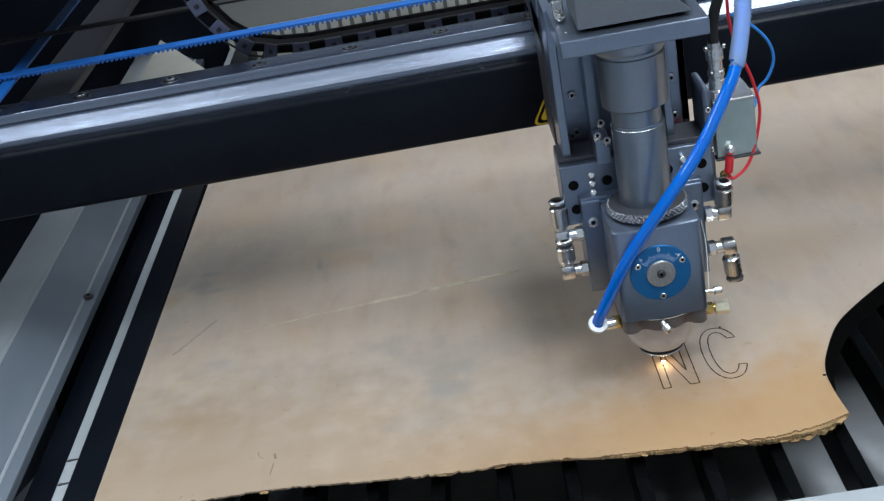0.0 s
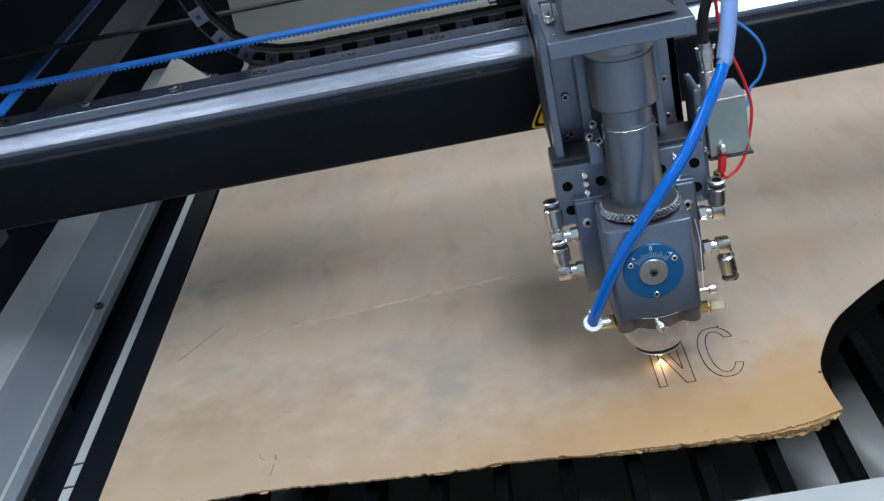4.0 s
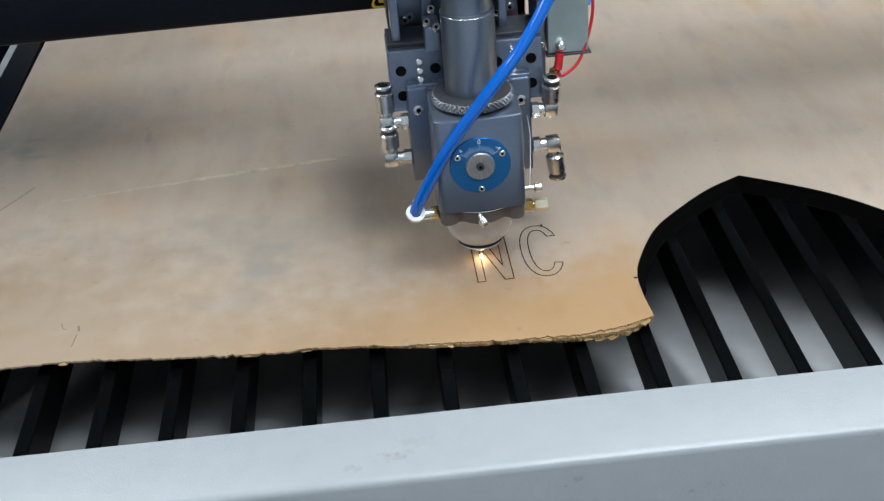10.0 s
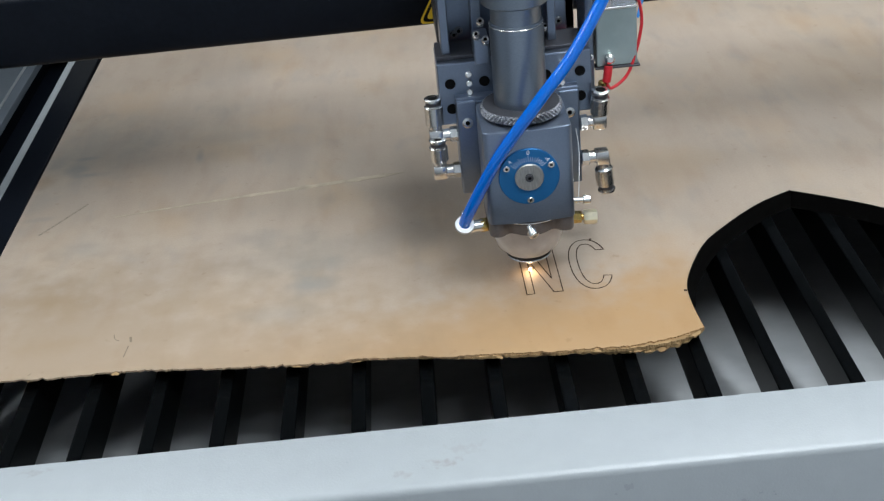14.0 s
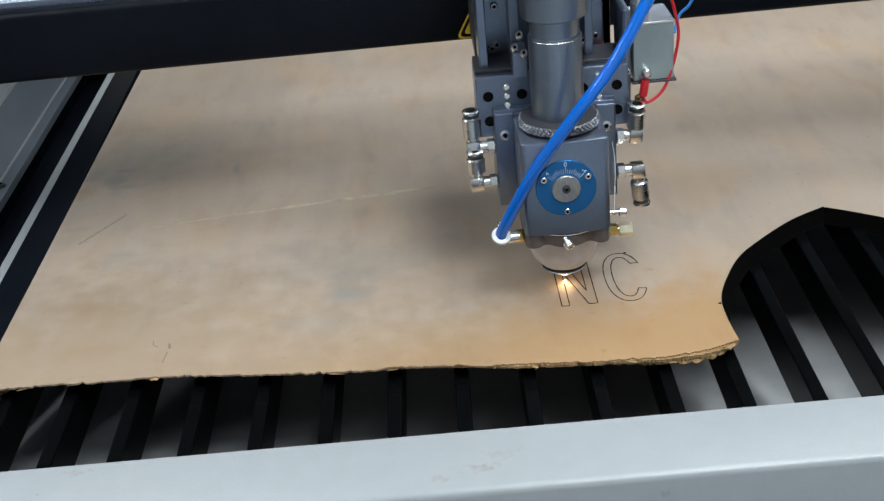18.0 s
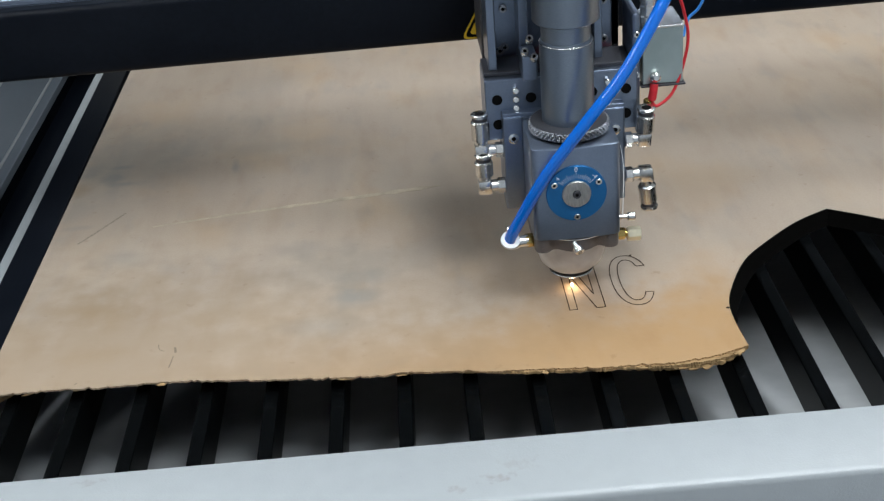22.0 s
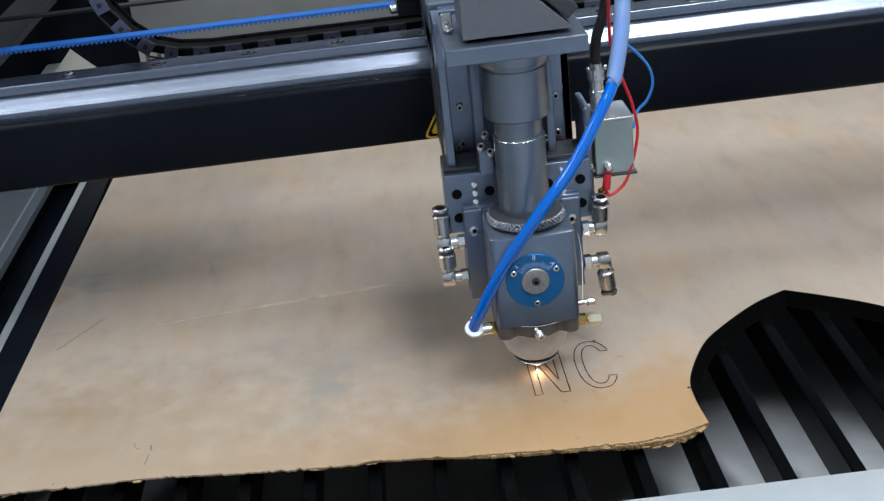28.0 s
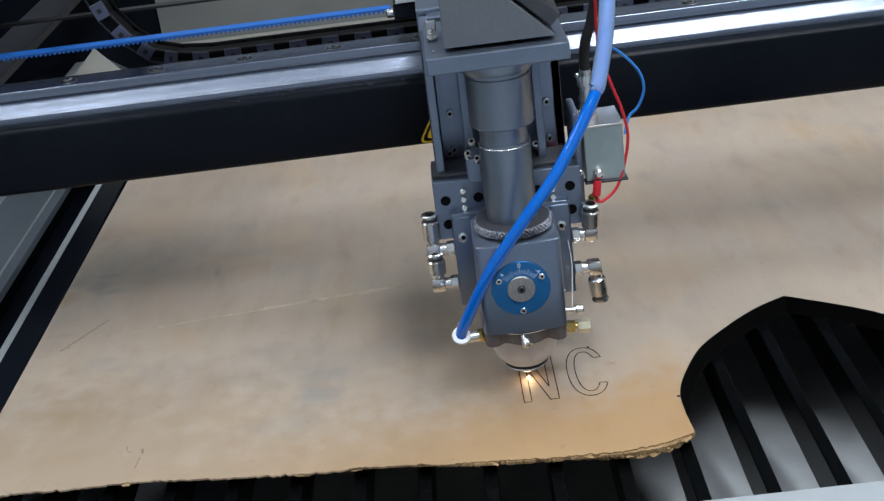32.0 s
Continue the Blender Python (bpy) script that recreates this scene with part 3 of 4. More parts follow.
# splinters of veneer hanging on the torn edge
for i in range(44):
    u = random.random() ** 0.45
    x = -340 + 425 * u
    y = np.interp(x, [a for a, b in FRONT_LINE], [b for a, b in FRONT_LINE]) + random.uniform(-0.5, 2.5)
    w, l = random.uniform(1.5, 7.0), random.uniform(0.3, 1.3)
    z = random.uniform(-2.2, -0.8)
    outline = [(-w, 0), (-w * 0.4, -l * random.uniform(0.4, 1)), (w * 0.1, -l * random.uniform(0.2, 0.7)), (w * 0.6, -l), (w, 0), (0, 2)]
    ob = part("splinter", prism(outline, -0.16, 0.16), VENEER, board)
    ob.matrix_local = pose(x * MM, y * MM, z * MM, random.uniform(-18, 18), random.uniform(-8, 8), random.uniform(-10, 10))
# thick torn flaps of veneer under the corner beside the cut-out
for x, y, z, w, l, tilt, turn in ((30, -90.5, -2.2, 9, 2.6, 14, 2), (47, -90.8, -3.2, 8, 3.8, 20, -3), (59, -89.6, -4.2, 10, 5.2, 24, 4), (71, -87.6, -3.6, 8, 4.6, 18, 9), (80, -85.4, -2.0, 6, 3.0, 12, 14)):
    outline = [(-w, 3)] + [(-w + 2 * w * k / 12, -l * (1 - abs(k / 6 - 1) ** 2.5) * random.uniform(0.45, 0.95)) for k in range(13)] + [(w, 3)]
    ob = part("splinter", prism(outline, -0.5, 0.5), VENEER, board)
    ob.matrix_local = pose(x * MM, y * MM, z * MM, tilt, random.uniform(-4, 4), turn)


# burnt outlines of the two letters
def ribbon(line, w, z, mat, name, label):
    """A closed burnt groove line drawn as a thin dark band."""
    bm = bmesh.new()
    n = len(line)
    rings = []
    for i in range(n):
        a, b, c = Vector(line[i - 1]), Vector(line[i]), Vector(line[(i + 1) % n])
        d = ((b - a).normalized() + (c - b).normalized())
        d = d.normalized() if d.length > 1e-6 else Vector((1, 0))
        s = Vector((-d.y, d.x)) * w * (0.75 + 0.5 * random.random())
        rings.append([bm.verts.new(((b.x + k * s.x) * MM, (b.y + k * s.y) * MM, z * MM)) for k in (-1, 1)])
    for i in range(n):
        a, b = rings[i], rings[(i + 1) % n]
        bm.faces.new((a[0], b[0], b[1], a[1]))
    bmesh.ops.recalc_face_normals(bm, faces=bm.faces[:])
    bmesh.ops.solidify(bm, geom=bm.faces[:], thickness=0.0001)
    return part(name, bm, mat, board, label)


def dense(points, step=1.5):
    out = []
    for i, a in enumerate(points):
        b = points[(i + 1) % len(points)]
        n = max(1, int(math.dist(a, b) / step))
        out += [(a[0] + (b[0] - a[0]) * k / n, a[1] + (b[1] - a[1]) * k / n) for k in range(n)]
    return out


N_TOP, N_LOW = 28.5, -28.5
ribbon(dense([(-5.3, N_LOW), (-0.6, N_LOW), (-0.6, 14), (11, N_LOW), (16.3, N_LOW), (16.5, N_TOP), (11.8, N_TOP), (11.6, -13), (0.4, N_TOP), (-5.2, N_TOP)]), 0.31, 0.25, BURN, "letter_n", "outline letter N burnt dark into the board")


def bowl(rx, ry, a0, a1, n):
    """A squarish arc of the letter C, round (37, 0)."""
    out = []
    for a in np.linspace(radians(a0), radians(a1), n):
        c, d = math.cos(a), math.sin(a)
        k = (abs(c) ** 2.3 + abs(d) ** 2.3) ** (-1 / 2.3)
        out.append((37 + rx * c * k, ry * d * k))
    return out


outer = bowl(12.2, 29.6, 30, 328, 50)
inner = bowl(7.2, 24.2, 322, 38, 44)
ribbon(dense(outer + inner), 0.31, 0.25, BURN, "letter_c", "outline letter C burnt dark into the board")
for bx, by, r in ((15.5, N_TOP + 1, 1.4), (42, 29.8, 0.9), (86.5, -42, 1.1)):
    part("scorch_spot", lathe([(0, 0.32), (r * 0.6, 0.3), (r, 0.1)], (bx, by, 0), (0, 0, 1), 12), BURN, board)
SCRATCH = material("pale_scratch", (0.512, 0.428, 0.318), 0.7, 0.0, 0.3, 120)
scratch = bmesh.new()
edge_a, edge_b = [], []
for i in range(60):
    u = i / 59
    x, y = -276 + 204 * u, 131.5 + 24 * u + 1.0 * math.sin(u * 5)
    w = (0.9 + 2.9 * u) * (0.8 + 0.6 * noise.noise(Vector((u * 22, 3, 1)))) * min(1, (1 - u) * 9 + 0.15)
    edge_a.append((x, y - w))
    edge_b.append((x, y + w))
part("scratch", prism(edge_a + edge_b[::-1], 0.02, 0.14, None, scratch), SCRATCH, board, "long pale scratch across the board")
for pts_, w in (([(-241.5, -37.5, 0), (-242, -42, 0), (-242.8, -49, 0)], 0.35), ([(-252, -23.5, 0), (-250.8, -28.5, 0), (-247.8, -31, 0)], 0.3), ([(-241.6, -28, 0), (-240.6, -33.6, 0)], 0.7), ([(-296, -58, 0), (-295, -56, 0)], 0.3)):
    part("scuff_mark", sweep(pts_, 0.3, 6, 4, flat=(w, 0.18)), DIRT, board)

SMEAR = material("faint_smear", (0.36, 0.30, 0.235), 0.8, 0.0, 0.4, 500)
part("smear", sweep([(-326, 116, 0), (-317, 129, 0), (-308, 143, 0), (-299, 157, 0)], 0.3, 6, 5, flat=(0.9, 0.15)), SMEAR, board, "faint grey smear")

# ---- the gantry ----
gantry = thing("gantry_beam", "black painted box beam with a bright steel guide rail", "beam")
bm = box(-430, 1000, 118, 196, 120, 166.6, 0)
bmesh.ops.bevel(bm, geom=[e for e in bm.edges if abs(e.verts[0].co.x - e.verts[1].co.x) > 0.1], offset=0.0045, segments=4, profile=0.5, affect="EDGES")
part("beam", bm, BLACK_PAINT, gantry, "", True)
half = [(13.4, 0), (13.4, 4.5), (12.9, 5.4), (8.6, 12.6), (8.4, 13.6), (11.2, 15.6), (11.5, 16.2), (11.5, 21.8), (11.3, 22)]
outline = [(141.5 + a, 166.8 + b) for a, b in half] + [(141.5 - a, 166.8 + b) for a, b in half[::-1]]
rail_turn = Matrix(((0, 0, 1, 0), (1, 0, 0, 0), (0, 1, 0, 0), (0, 0, 0, 1)))
rail = part("guide_rail", prism(outline, -425, 1000, rail_turn), STEEL, gantry, "bright ground steel guide rail")
for k in range(-1, 21):
    x = -340.7 + 60 * k
    hole = part("counterbore", lathe([(6.2, 0), (5.6, 0.35), (4.8, 0.3)], (x, 141.5, 188.7), (0, 0, 1), 24), KNURL, rail, "", True)
    part("bolt_well", lathe([(0, 0.2), (4.9, 0.2), (4.9, 0)], (x, 141.5, 188.7), (0, 0, 1), 20), BLACK_PRINT, rail)
    cap_screw((x, 141.5, 188.4), (0, 0, 1), 3.6, 1.2 if k > 1 else 2.2, rail, KNURL, "rail_bolt")
for i in range(64):
    x, y, r = random.uniform(-175, -44), random.triangular(118.6, 128, 124), random.uniform(0.15, 0.42)
    part("dust_grain", lathe([(0, r), (r, r * 0.5), (r * 0.8, 0)], (x, y, 166.5), (0, 0, 1), 5), DUST, gantry)
# warning sticker
tri = [(-51.5, 122), (-12.5, 122), (-32, 157)]


def rounded(points, r, n=5):
    out = []
    for i, b in enumerate(points):
        a, c = Vector(points[i - 1]), Vector(points[(i + 1) % len(points)])
        b = Vector(b)
        p_, q_ = b + (a - b).normalized() * r, b + (c - b).normalized() * r
        for k in range(n + 1):
            u = k / n
            v_ = p_ * (1 - u) ** 2 + b * 2 * u * (1 - u) + q_ * u * u
            out.append((v_.x, v_.y))
    return out


def scaled(points, f, cx, cy):
    return [(cx + (x - cx) * f, cy + (y - cy) * f) for x, y in points]


sticker = part("warning_sticker", prism(rounded(tri, 5), -117.9, -117.5, FRONT), YELLOW, gantry, "yellow triangular laser warning sticker")
part("border", prism(rounded(scaled(tri, 0.90, -32, 133.7), 4.5), -117.5, -117.35, FRONT), BLACK_PRINT, sticker)
part("field", prism(rounded(scaled(tri, 0.74, -32, 133.7), 3.5), -117.35, -117.2, FRONT), YELLOW, sticker)
burst = bmesh.new()
for k in range(16):
    a = 2 * math.pi * k / 16
    l = 8.5 if k % 2 == 0 else 6
    d, s = Vector((math.cos(a), math.sin(a))), Vector((-math.sin(a), math.cos(a))) * 0.35
    pts_ = [d * 2 + s, d * l + s * 0.7, d * l - s * 0.7, d * 2 - s]
    prism([(-32 + p_.x, 132.5 + p_.y) for p_ in pts_], -117.2, -117.05, FRONT, burst)
prism([(-32 + 3.6 * math.cos(a), 132.5 + 3.6 * math.sin(a)) for a in np.linspace(0, 2 * math.pi, 20, endpoint=False)], -117.2, -117.0, FRONT, burst)
part("laser_burst", burst, BLACK_PRINT, sticker)

# drive belts


def toothed_belt(name, label, x0, x1, y, z, half_w, pitch=3.2):
    """A belt along x with its teeth underneath."""
    ob = thing(name, label, "belt")
    part("band", box(x0, x1, y - half_w, y + half_w, z, z + 1.6, 0.3), BLUE_BELT, ob)
    tooth = part("tooth", prism([(0.5, 0.1), (0.9, -1.5), (1.9, -1.5), (2.3, 0.1)], -y - half_w, half_w - y, FRONT), BLUE_BELT, ob)
    for i in range(int((x1 - x0) / pitch)):
        cog = tooth if i == 0 else new("tooth", tooth.data)
        cog.parent = ob
        cog.location = ((x0 + i * pitch) * MM, 0, z * MM)
    return ob


toothed_belt("drive_belt", "bright blue toothed drive belt stretched along the beam", -540, -60, 170, 203, 5)
back_belt = thing("return_belt", "dark toothed belt return run behind the beam", "belt")
part("band", box(-540, 60, 246, 254, 206, 208, 0.3), BLACK_RUBBER, back_belt)
side_belt = thing("side_belt", "blue toothed belt running along the side", "belt")
part("band", box(-397, -388, 120, 905, 199, 201, 0.3), BLUE_BELT, side_belt)

# energy chain behind the rail, with its bend
chain = thing("cable_chain", "dark grey plastic cable chain lying behind the rail", "cable chain")
path = [(-30 - 23 * k, 183) for k in range(-16, 8)]
bend = [(-213, 185), (-230, 190), (-245, 203), (-257, 220), (-265, 241), (-267, 264), (-262, 287), (-246, 303), (-224, 312)]
path = path + bend + [(-200 + 23 * k, 314) for k in range(14)]


def chain_link(a, b):
    d = Vector((b[0] - a[0], 0, b[1] - a[1]))
    m = Matrix.Translation(Vector((a[0], 0, a[1] - 1.5)) * MM) @ pose(0, 0, 0, 0, math.degrees(-math.atan2(d.z, d.x)), 0)
    l = d.length
    link = part("link", box(0, l * 0.52, 180, 182, -5.0, 5.0, 0.6), CHAIN_GREY, chain)
    link.matrix_local = m
    part("side_rail", box(-1.5, l + 1, 180.4, 181.8, 4.0, 5.2, 0.2), BLACK_RUBBER, link)
    part("side_rail", box(-1.5, l + 1, 180.4, 181.8, -5.2, -4.0, 0.2), BLACK_RUBBER, link)
    part("back_plate", box(-1.5, l + 1, 200, 202, -5.6, 5.6, 0.5), BLACK_PRINT, link)
    part("cross_bar", box(l * 0.12, l * 0.42, 182.2, 199.8, 3.6, 5.4, 0.4), CHAIN_GREY, link)
    part("mark", box(l * 0.19, l * 0.33, 179.8, 180.2, -1.6, 1.8), BLACK_RUBBER, link)
    part("cable", box(-1, l, 183, 199, -3.5, 2.2, 1), BLACK_PRINT, link)


for a, b in zip(path, path[1:]):
    chain_link(a, b)

# slotted pale plate far behind the beam
vent = thing("rear_vent_strip", "pale slotted exhaust strip at the back of the machine", "vent")
part("strip", box(-370, 900, 886, 897.6, -80, 12, 1), BEIGE, vent)
slot0 = part("slot", prism(rounded([(-2.4, -7), (2.4, -7), (2.4, 6), (-2.4, 6)], 2.2, 4), -885.8, -885, FRONT), SLOT, vent)
for i in range(1, 86):
    ob = new("slot", slot0.data)
    ob.parent = vent
    ob.location = ((-360 + 14.6 * i) * MM, 0, 0)
slot0.location = (-360 * MM, 0, 0)

# ---- the laser head ----
head = thing("laser_cutting_unit", "grey anodised laser cutting unit with a blue scale disc", "laser unit")
# nozzle
part("nozzle_cone", lathe([(0, 43), (21.0, 43), (21.4, 35), (20.8, 28), (18.4, 21), (14.0, 16.4), (12.2, 15.6), (0, 15.6)], seg=48), MILKY, head, "frosted pale cone round the lens", True)
part("nozzle_ring", lathe([(0, 16.2), (13.5, 16.2), (13.7, 14.6), (12.8, 13.6), (0, 13.6)], seg=48), BLACK_RUBBER, head, "black seal ring", True)
part("ring_edge", lathe([(0, 13.8), (12.9, 13.8), (13.3, 13.2), (12.6, 12.5), (0, 12.4)], seg=48), NICKEL, head, "thin shiny ring", True)
part("nozzle_tip", lathe([(0, 12.5), (10.2, 12.5), (9.2, 11), (4, 7), (2, 6.2), (0, 6.2)], seg=40), DARK_METAL, head, "", True)
# body with rounded front corners and a lobed lower lip
outline = rounded([(-25, 12), (25, 12), (25, -32.6), (12, -34.2), (-12, -34.2), (-25, -32.6)], 4, 6)
bm = prism(outline, 52, 109)
bmesh.ops.bevel(bm, geom=[e for e in bm.edges if e.verts[0].co.z > 0.108 and e.verts[1].co.z > 0.108], offset=0.0012, segments=2, profile=0.5, affect="EDGES")
body = part("body", bm, ANODISED, head, "", True)
lip_front = [(24.6, -24), (24.3, -28.5), (22.4, -31.4), (19.5, -32.2), (16.5, -31.2), (13.6, -28.9), (11.0, -29.3), (6, -32.6), (0, -33.8)]
lip = [(24.6, 9)] + smooth_line(lip_front + [(-x, y) for x, y in lip_front[-2::-1]], 5) + [(-24.6, 9)]
bm = prism(lip[::-1], 42.6, 51.7)
bmesh.ops.bevel(bm, geom=[e for e in bm.edges if e.verts[0].co.z < 0.043 and e.verts[1].co.z < 0.043], offset=0.0008, segments=2, profile=0.5, affect="EDGES")
part("lower_lip", bm, LIP, head, "", True)
part("seam_gap", prism(scaled(lip[::-1], 0.97, 0, -9), 51.5, 52.2), BLACK_PRINT, head)
part("lip_seam", sweep([(-12.5, -33.1, 51.9), (-6, -33.6, 50.9), (0, -33.9, 50.6), (6, -33.6, 50.9), (12.5, -33.1, 51.9)], 0.3, 8, 6), NICKEL, head, "thin bright crescent seam", True)
# side wings behind the body
for s in (-1, 1):
    bm = box(min(s * 24, s * 36), max(s * 24, s * 36), 13, 44, 50, 110, 1)
    wing = part("side_wing", bm, ANODISED, head)
    cap_screw((s * 30, 13.2, 96.6), (0, -1, 0), 3.2, 1.4, wing, NICKEL)
part("body_back", box(-24, 24, 12, 44, 50, 110), ANODISED, head)
# upper block with holes
block = part("upper_block", box(-45, 45, 20.5, 52, 93, 131, 0.8), ANODISED, head)
part("block_top", box(-44.5, 44.5, 26, 52, 131, 133.5, 0.6), DARK_METAL, block)
for x, z in ((-38, 118.6), (-18, 118.5), (-38, 103), (38, 118.6), (38, 103), (18, 118.5)):
    part("bore", lathe([(0, 0.2), (2.6, 0.2), (3.1, 0.5), (3.1, 0)], (x, 20.5, z), (0, -1, 0), 20), BLACK_PRINT, block)
for z in (123.5, 118, 112.5):
    for x in (-27, 27):
        part("set_screw", lathe(rod(2.0, 0, 3.6, 0.6), (x, 20.5, z), (0, -1, 0.3), 10), NICKEL, block, "", True)
part("front_step", box(-36, 36, 14, 20.6, 108, 112, 0.6), ANODISED, block)
# knurled focus ring
bm = bmesh.new()
SEG, ROWS_K = 520, 14
kn = []
for j in range(ROWS_K + 1):
    ring = []
    for i in range(SEG):
        a = 2 * math.pi * i / SEG
        zz = 5.2 * j / ROWS_K
        h = 0.55 * (math.cos(52 * a + zz * 2.4) + math.cos(52 * a - zz * 2.4)) if 0 < j < ROWS_K else -0.7
        r = 22.3 + h
        ring.append(bm.verts.new((r * MM * math.cos(a), (r * math.sin(a) - 7.5) * MM, (110.1 + zz) * MM)))
    kn.append(ring)
for a, b in zip(kn, kn[1:]):
    for i in range(SEG):
        bm.faces.new((a[i], a[(i + 1) % SEG], b[(i + 1) % SEG], b[i]))
knurl = part("knurled_ring", bm, KNURL, head, "knurled focus ring")
# dark metal here stands for the shade of the tube above the ring
part("shaded_ring_top", lathe([(0, 115.5), (17, 115.5), (20.4, 115.35), (21.9, 115.2), (21.6, 114.3), (0, 114.3)], (0, -7.5, 0), seg=64), DARK_METAL, knurl, "", True)
# lens tubes
AXIS = (0, -6, 0)
part("lens_tube", lathe([(15, 115.5), (15, 162.4), (14.5, 163.4), (13.2, 163.6), (0, 163.6)], AXIS, seg=64), ANODISED_TUBE, head, "turned grey lens tube", True)
part("tube_seam", lathe([(15.05, 161.6), (15.25, 161.9), (15.05, 162.2)], AXIS, seg=64), NICKEL, head, "", True)
part("tube_neck", lathe([(13.9, 163), (13.9, 175)], AXIS, seg=64), ANODISED_TUBE, head, "", True)
part("upper_tube", lathe([(13, 174), (17.6, 174), (18.6, 175), (18.6, 203.5), (18.0, 204), (18.0, 206), (19.8, 206.4), (20.6, 208.2), (20.6, 215.2), (0, 215.2)], AXIS, seg=72), ANODISED_TUBE, head, "wide turned grey upper tube", True)
# top plate
bm = box(-39, 39, -33, 44, 214, 223.5, 0.8)
part("top_plate", bm, ANODISED, head)
# vertical carriage channel
for x0, x1, y0 in ((-41, -36, -2), (36, 41, 30)):
    part("channel_side", box(x0, x1, y0 + 32, 62, 131, 223, 0.6), ANODISED, head)
part("channel_back", box(-36, 36, 56, 66, 126, 223, 0.6), ANODISED, head)
rib = part("channel_rib", box(-22, -16.5, 36, 56, 131, 214, 0.6), ANODISED, head)
part("channel_rib", box(22, 27, 36, 56, 131, 214, 0.6), ANODISED, head)
for x, z in ((-29, 138), (-29, 162), (-29, 198), (31, 138), (31, 162), (-32, 136)):
    cap_screw((x, 56, z), (0, -1, 0), 2.4, 2.4, head, KNURL)
part("red_gasket", box(-44.4, 44.4, 50, 54, 130.5, 132, 0.3), RED_WIRE, head, "thin dark red gasket line")
part("carriage_plate", box(-42, 42, 66, 118 - 3, 126, 210, 1), DARK_METAL, head)
part("carriage_saddle", box(-42, 42, 66, 190, 192, 226, 1), ANODISED, head)
# small bracket with screws beside the tube
part("tube_clamp", box(-23, -14, 14, 34, 131, 146, 1), ANODISED, head)
for x, y, z in ((-21.5, 12, 149), (-18.5, 13, 156), (-16.5, 10, 146)):
    cap_screw((x, y, z), (0, -0.7, 0.7), 2.3, 4, head)
cap_screw((21, 40, 139), (0, -0.5, 0.8), 2.4, 3, head)

# mirror housing on the plate
prism_outline = [(-28, 226), (32, 226), (30, 228), (4, 253), (-8, 263), (-28, 263)]
part("mirror_housing", prism(prism_outline, -22, 25, FRONT), material("matt_grey_paint", (0.15, 0.165, 0.18), 0.55, 0.2, 0.1, 500, second=(0.14, 0.152, 0.168), second_scale=25), head, "flat grey wedge shaped mirror housing", True)
part("housing_shadow_gap", box(-22, 26, -18, 20, 224, 226.2), BLACK_PAINT, head)
mount_turn = Matrix.Translation((0.0185, 0, 0.241)) @ pose(0, 0, 0, 0, 45, 0)
mount = part("mirror_mount", box(-22, 17, -20, 22, 0.4, 9, 0.8), DARK_METAL, head, "dark square mirror mount on the sloping face")
mount.matrix_local = mount_turn
knob = part("adjuster_knob", lathe([(0, 0), (5, 0), (5, 1), (4.4, 1.2), (4.4, 6), (5.2, 6.2), (5.2, 12), (0, 12)], (2, -14, 9), (0, 0, 1), 28), BRASS, mount, "brass adjusting knob", True)
part("knob_face", lathe(rod(3.4, 12, 15, 0.5), (2, -14, 9), (0, 0, 1), 20), NICKEL, knob, "", True)
bracket = part("corner_bracket", box(-37, -31, 10, 13, 224.6, 233, 0.6, box(-37, -31, 2, 12, 224.6, 226.2, 0.4)), NICKEL, head, "small bright angle bracket")
cap_screw((-34, 6, 226.2), (0, 0, 1), 1.8, 1.2, bracket)
cap_screw((-34, 2, 224.5), (0, 0, 1), 2, 1.0, head)
cap_screw((-34, -22, 224.5), (0, 0, 1), 0.8, 0.5, head, NICKEL)

# blue scale disc
dial = part("scale_disc", lathe([(0, 0), (17.2, 0), (17.2, 1.3), (16.8, 1.6), (9, 1.6), (0, 1.6)], (-0.5, -34, 81.5), (0, -1, 0), 64), BLUE_DIAL, head, "blue anodised scale disc with white ticks", True)
part("hub", lathe([(0, 1.4), (8.2, 1.4), (8.2, 2.6), (7.7, 3.0), (2.6, 3.0), (2.4, 2.2), (0, 2.2)], (-0.5, -34, 81.5), (0, -1, 0), 40), HUB, dial, "brushed steel hub", True)
cap_screw((-0.5, -36.4, 81.5), (0, -1, 0), 2.3, 1.6, dial, DARK_METAL, "hub_screw")
for k in range(-8, 9):
    a = radians(90 - k * 6.4)
    r0, r1 = 9.3, (13.0 if k % 4 == 0 else 11.9)
    d, s = Vector((math.cos(a), math.sin(a))), Vector((-math.sin(a), math.cos(a))) * 0.095
    pts_ = [d * r0 + s, d * r1 + s, d * r1 - s, d * r0 - s]
    part("tick", prism([(p_.x - 0.5, 81.5 + p_.y) for p_ in pts_], 35.55, 35.75, FRONT), WHITE_PRINT, dial)


def digit(text, angle, r, size):
    cu = bpy.data.curves.new("digit", "FONT")
    cu.body, cu.size, cu.align_x, cu.align_y, cu.extrude = text, size * MM, "CENTER", "CENTER", 0.0001
    tmp = bpy.data.objects.new("digit_source", cu)
    scene.collection.objects.link(tmp)
    me = bpy.data.meshes.new_from_object(tmp.evaluated_get(bpy.context.evaluated_depsgraph_get()))
    bpy.data.objects.remove(tmp)
    me.materials.clear()
    me.materials.append(WHITE_PRINT)
    ob = new("digit", me)
    ob.parent = dial
    a = radians(90 - angle)
    ob.matrix_local = Matrix.Translation(Vector((r * math.cos(a) - 0.5, -35.7, 81.5 + r * math.sin(a))) * MM) @ pose(0, 0, 0, 90, 0, 0) @ pose(0, 0, 0, 0, 0, -angle)


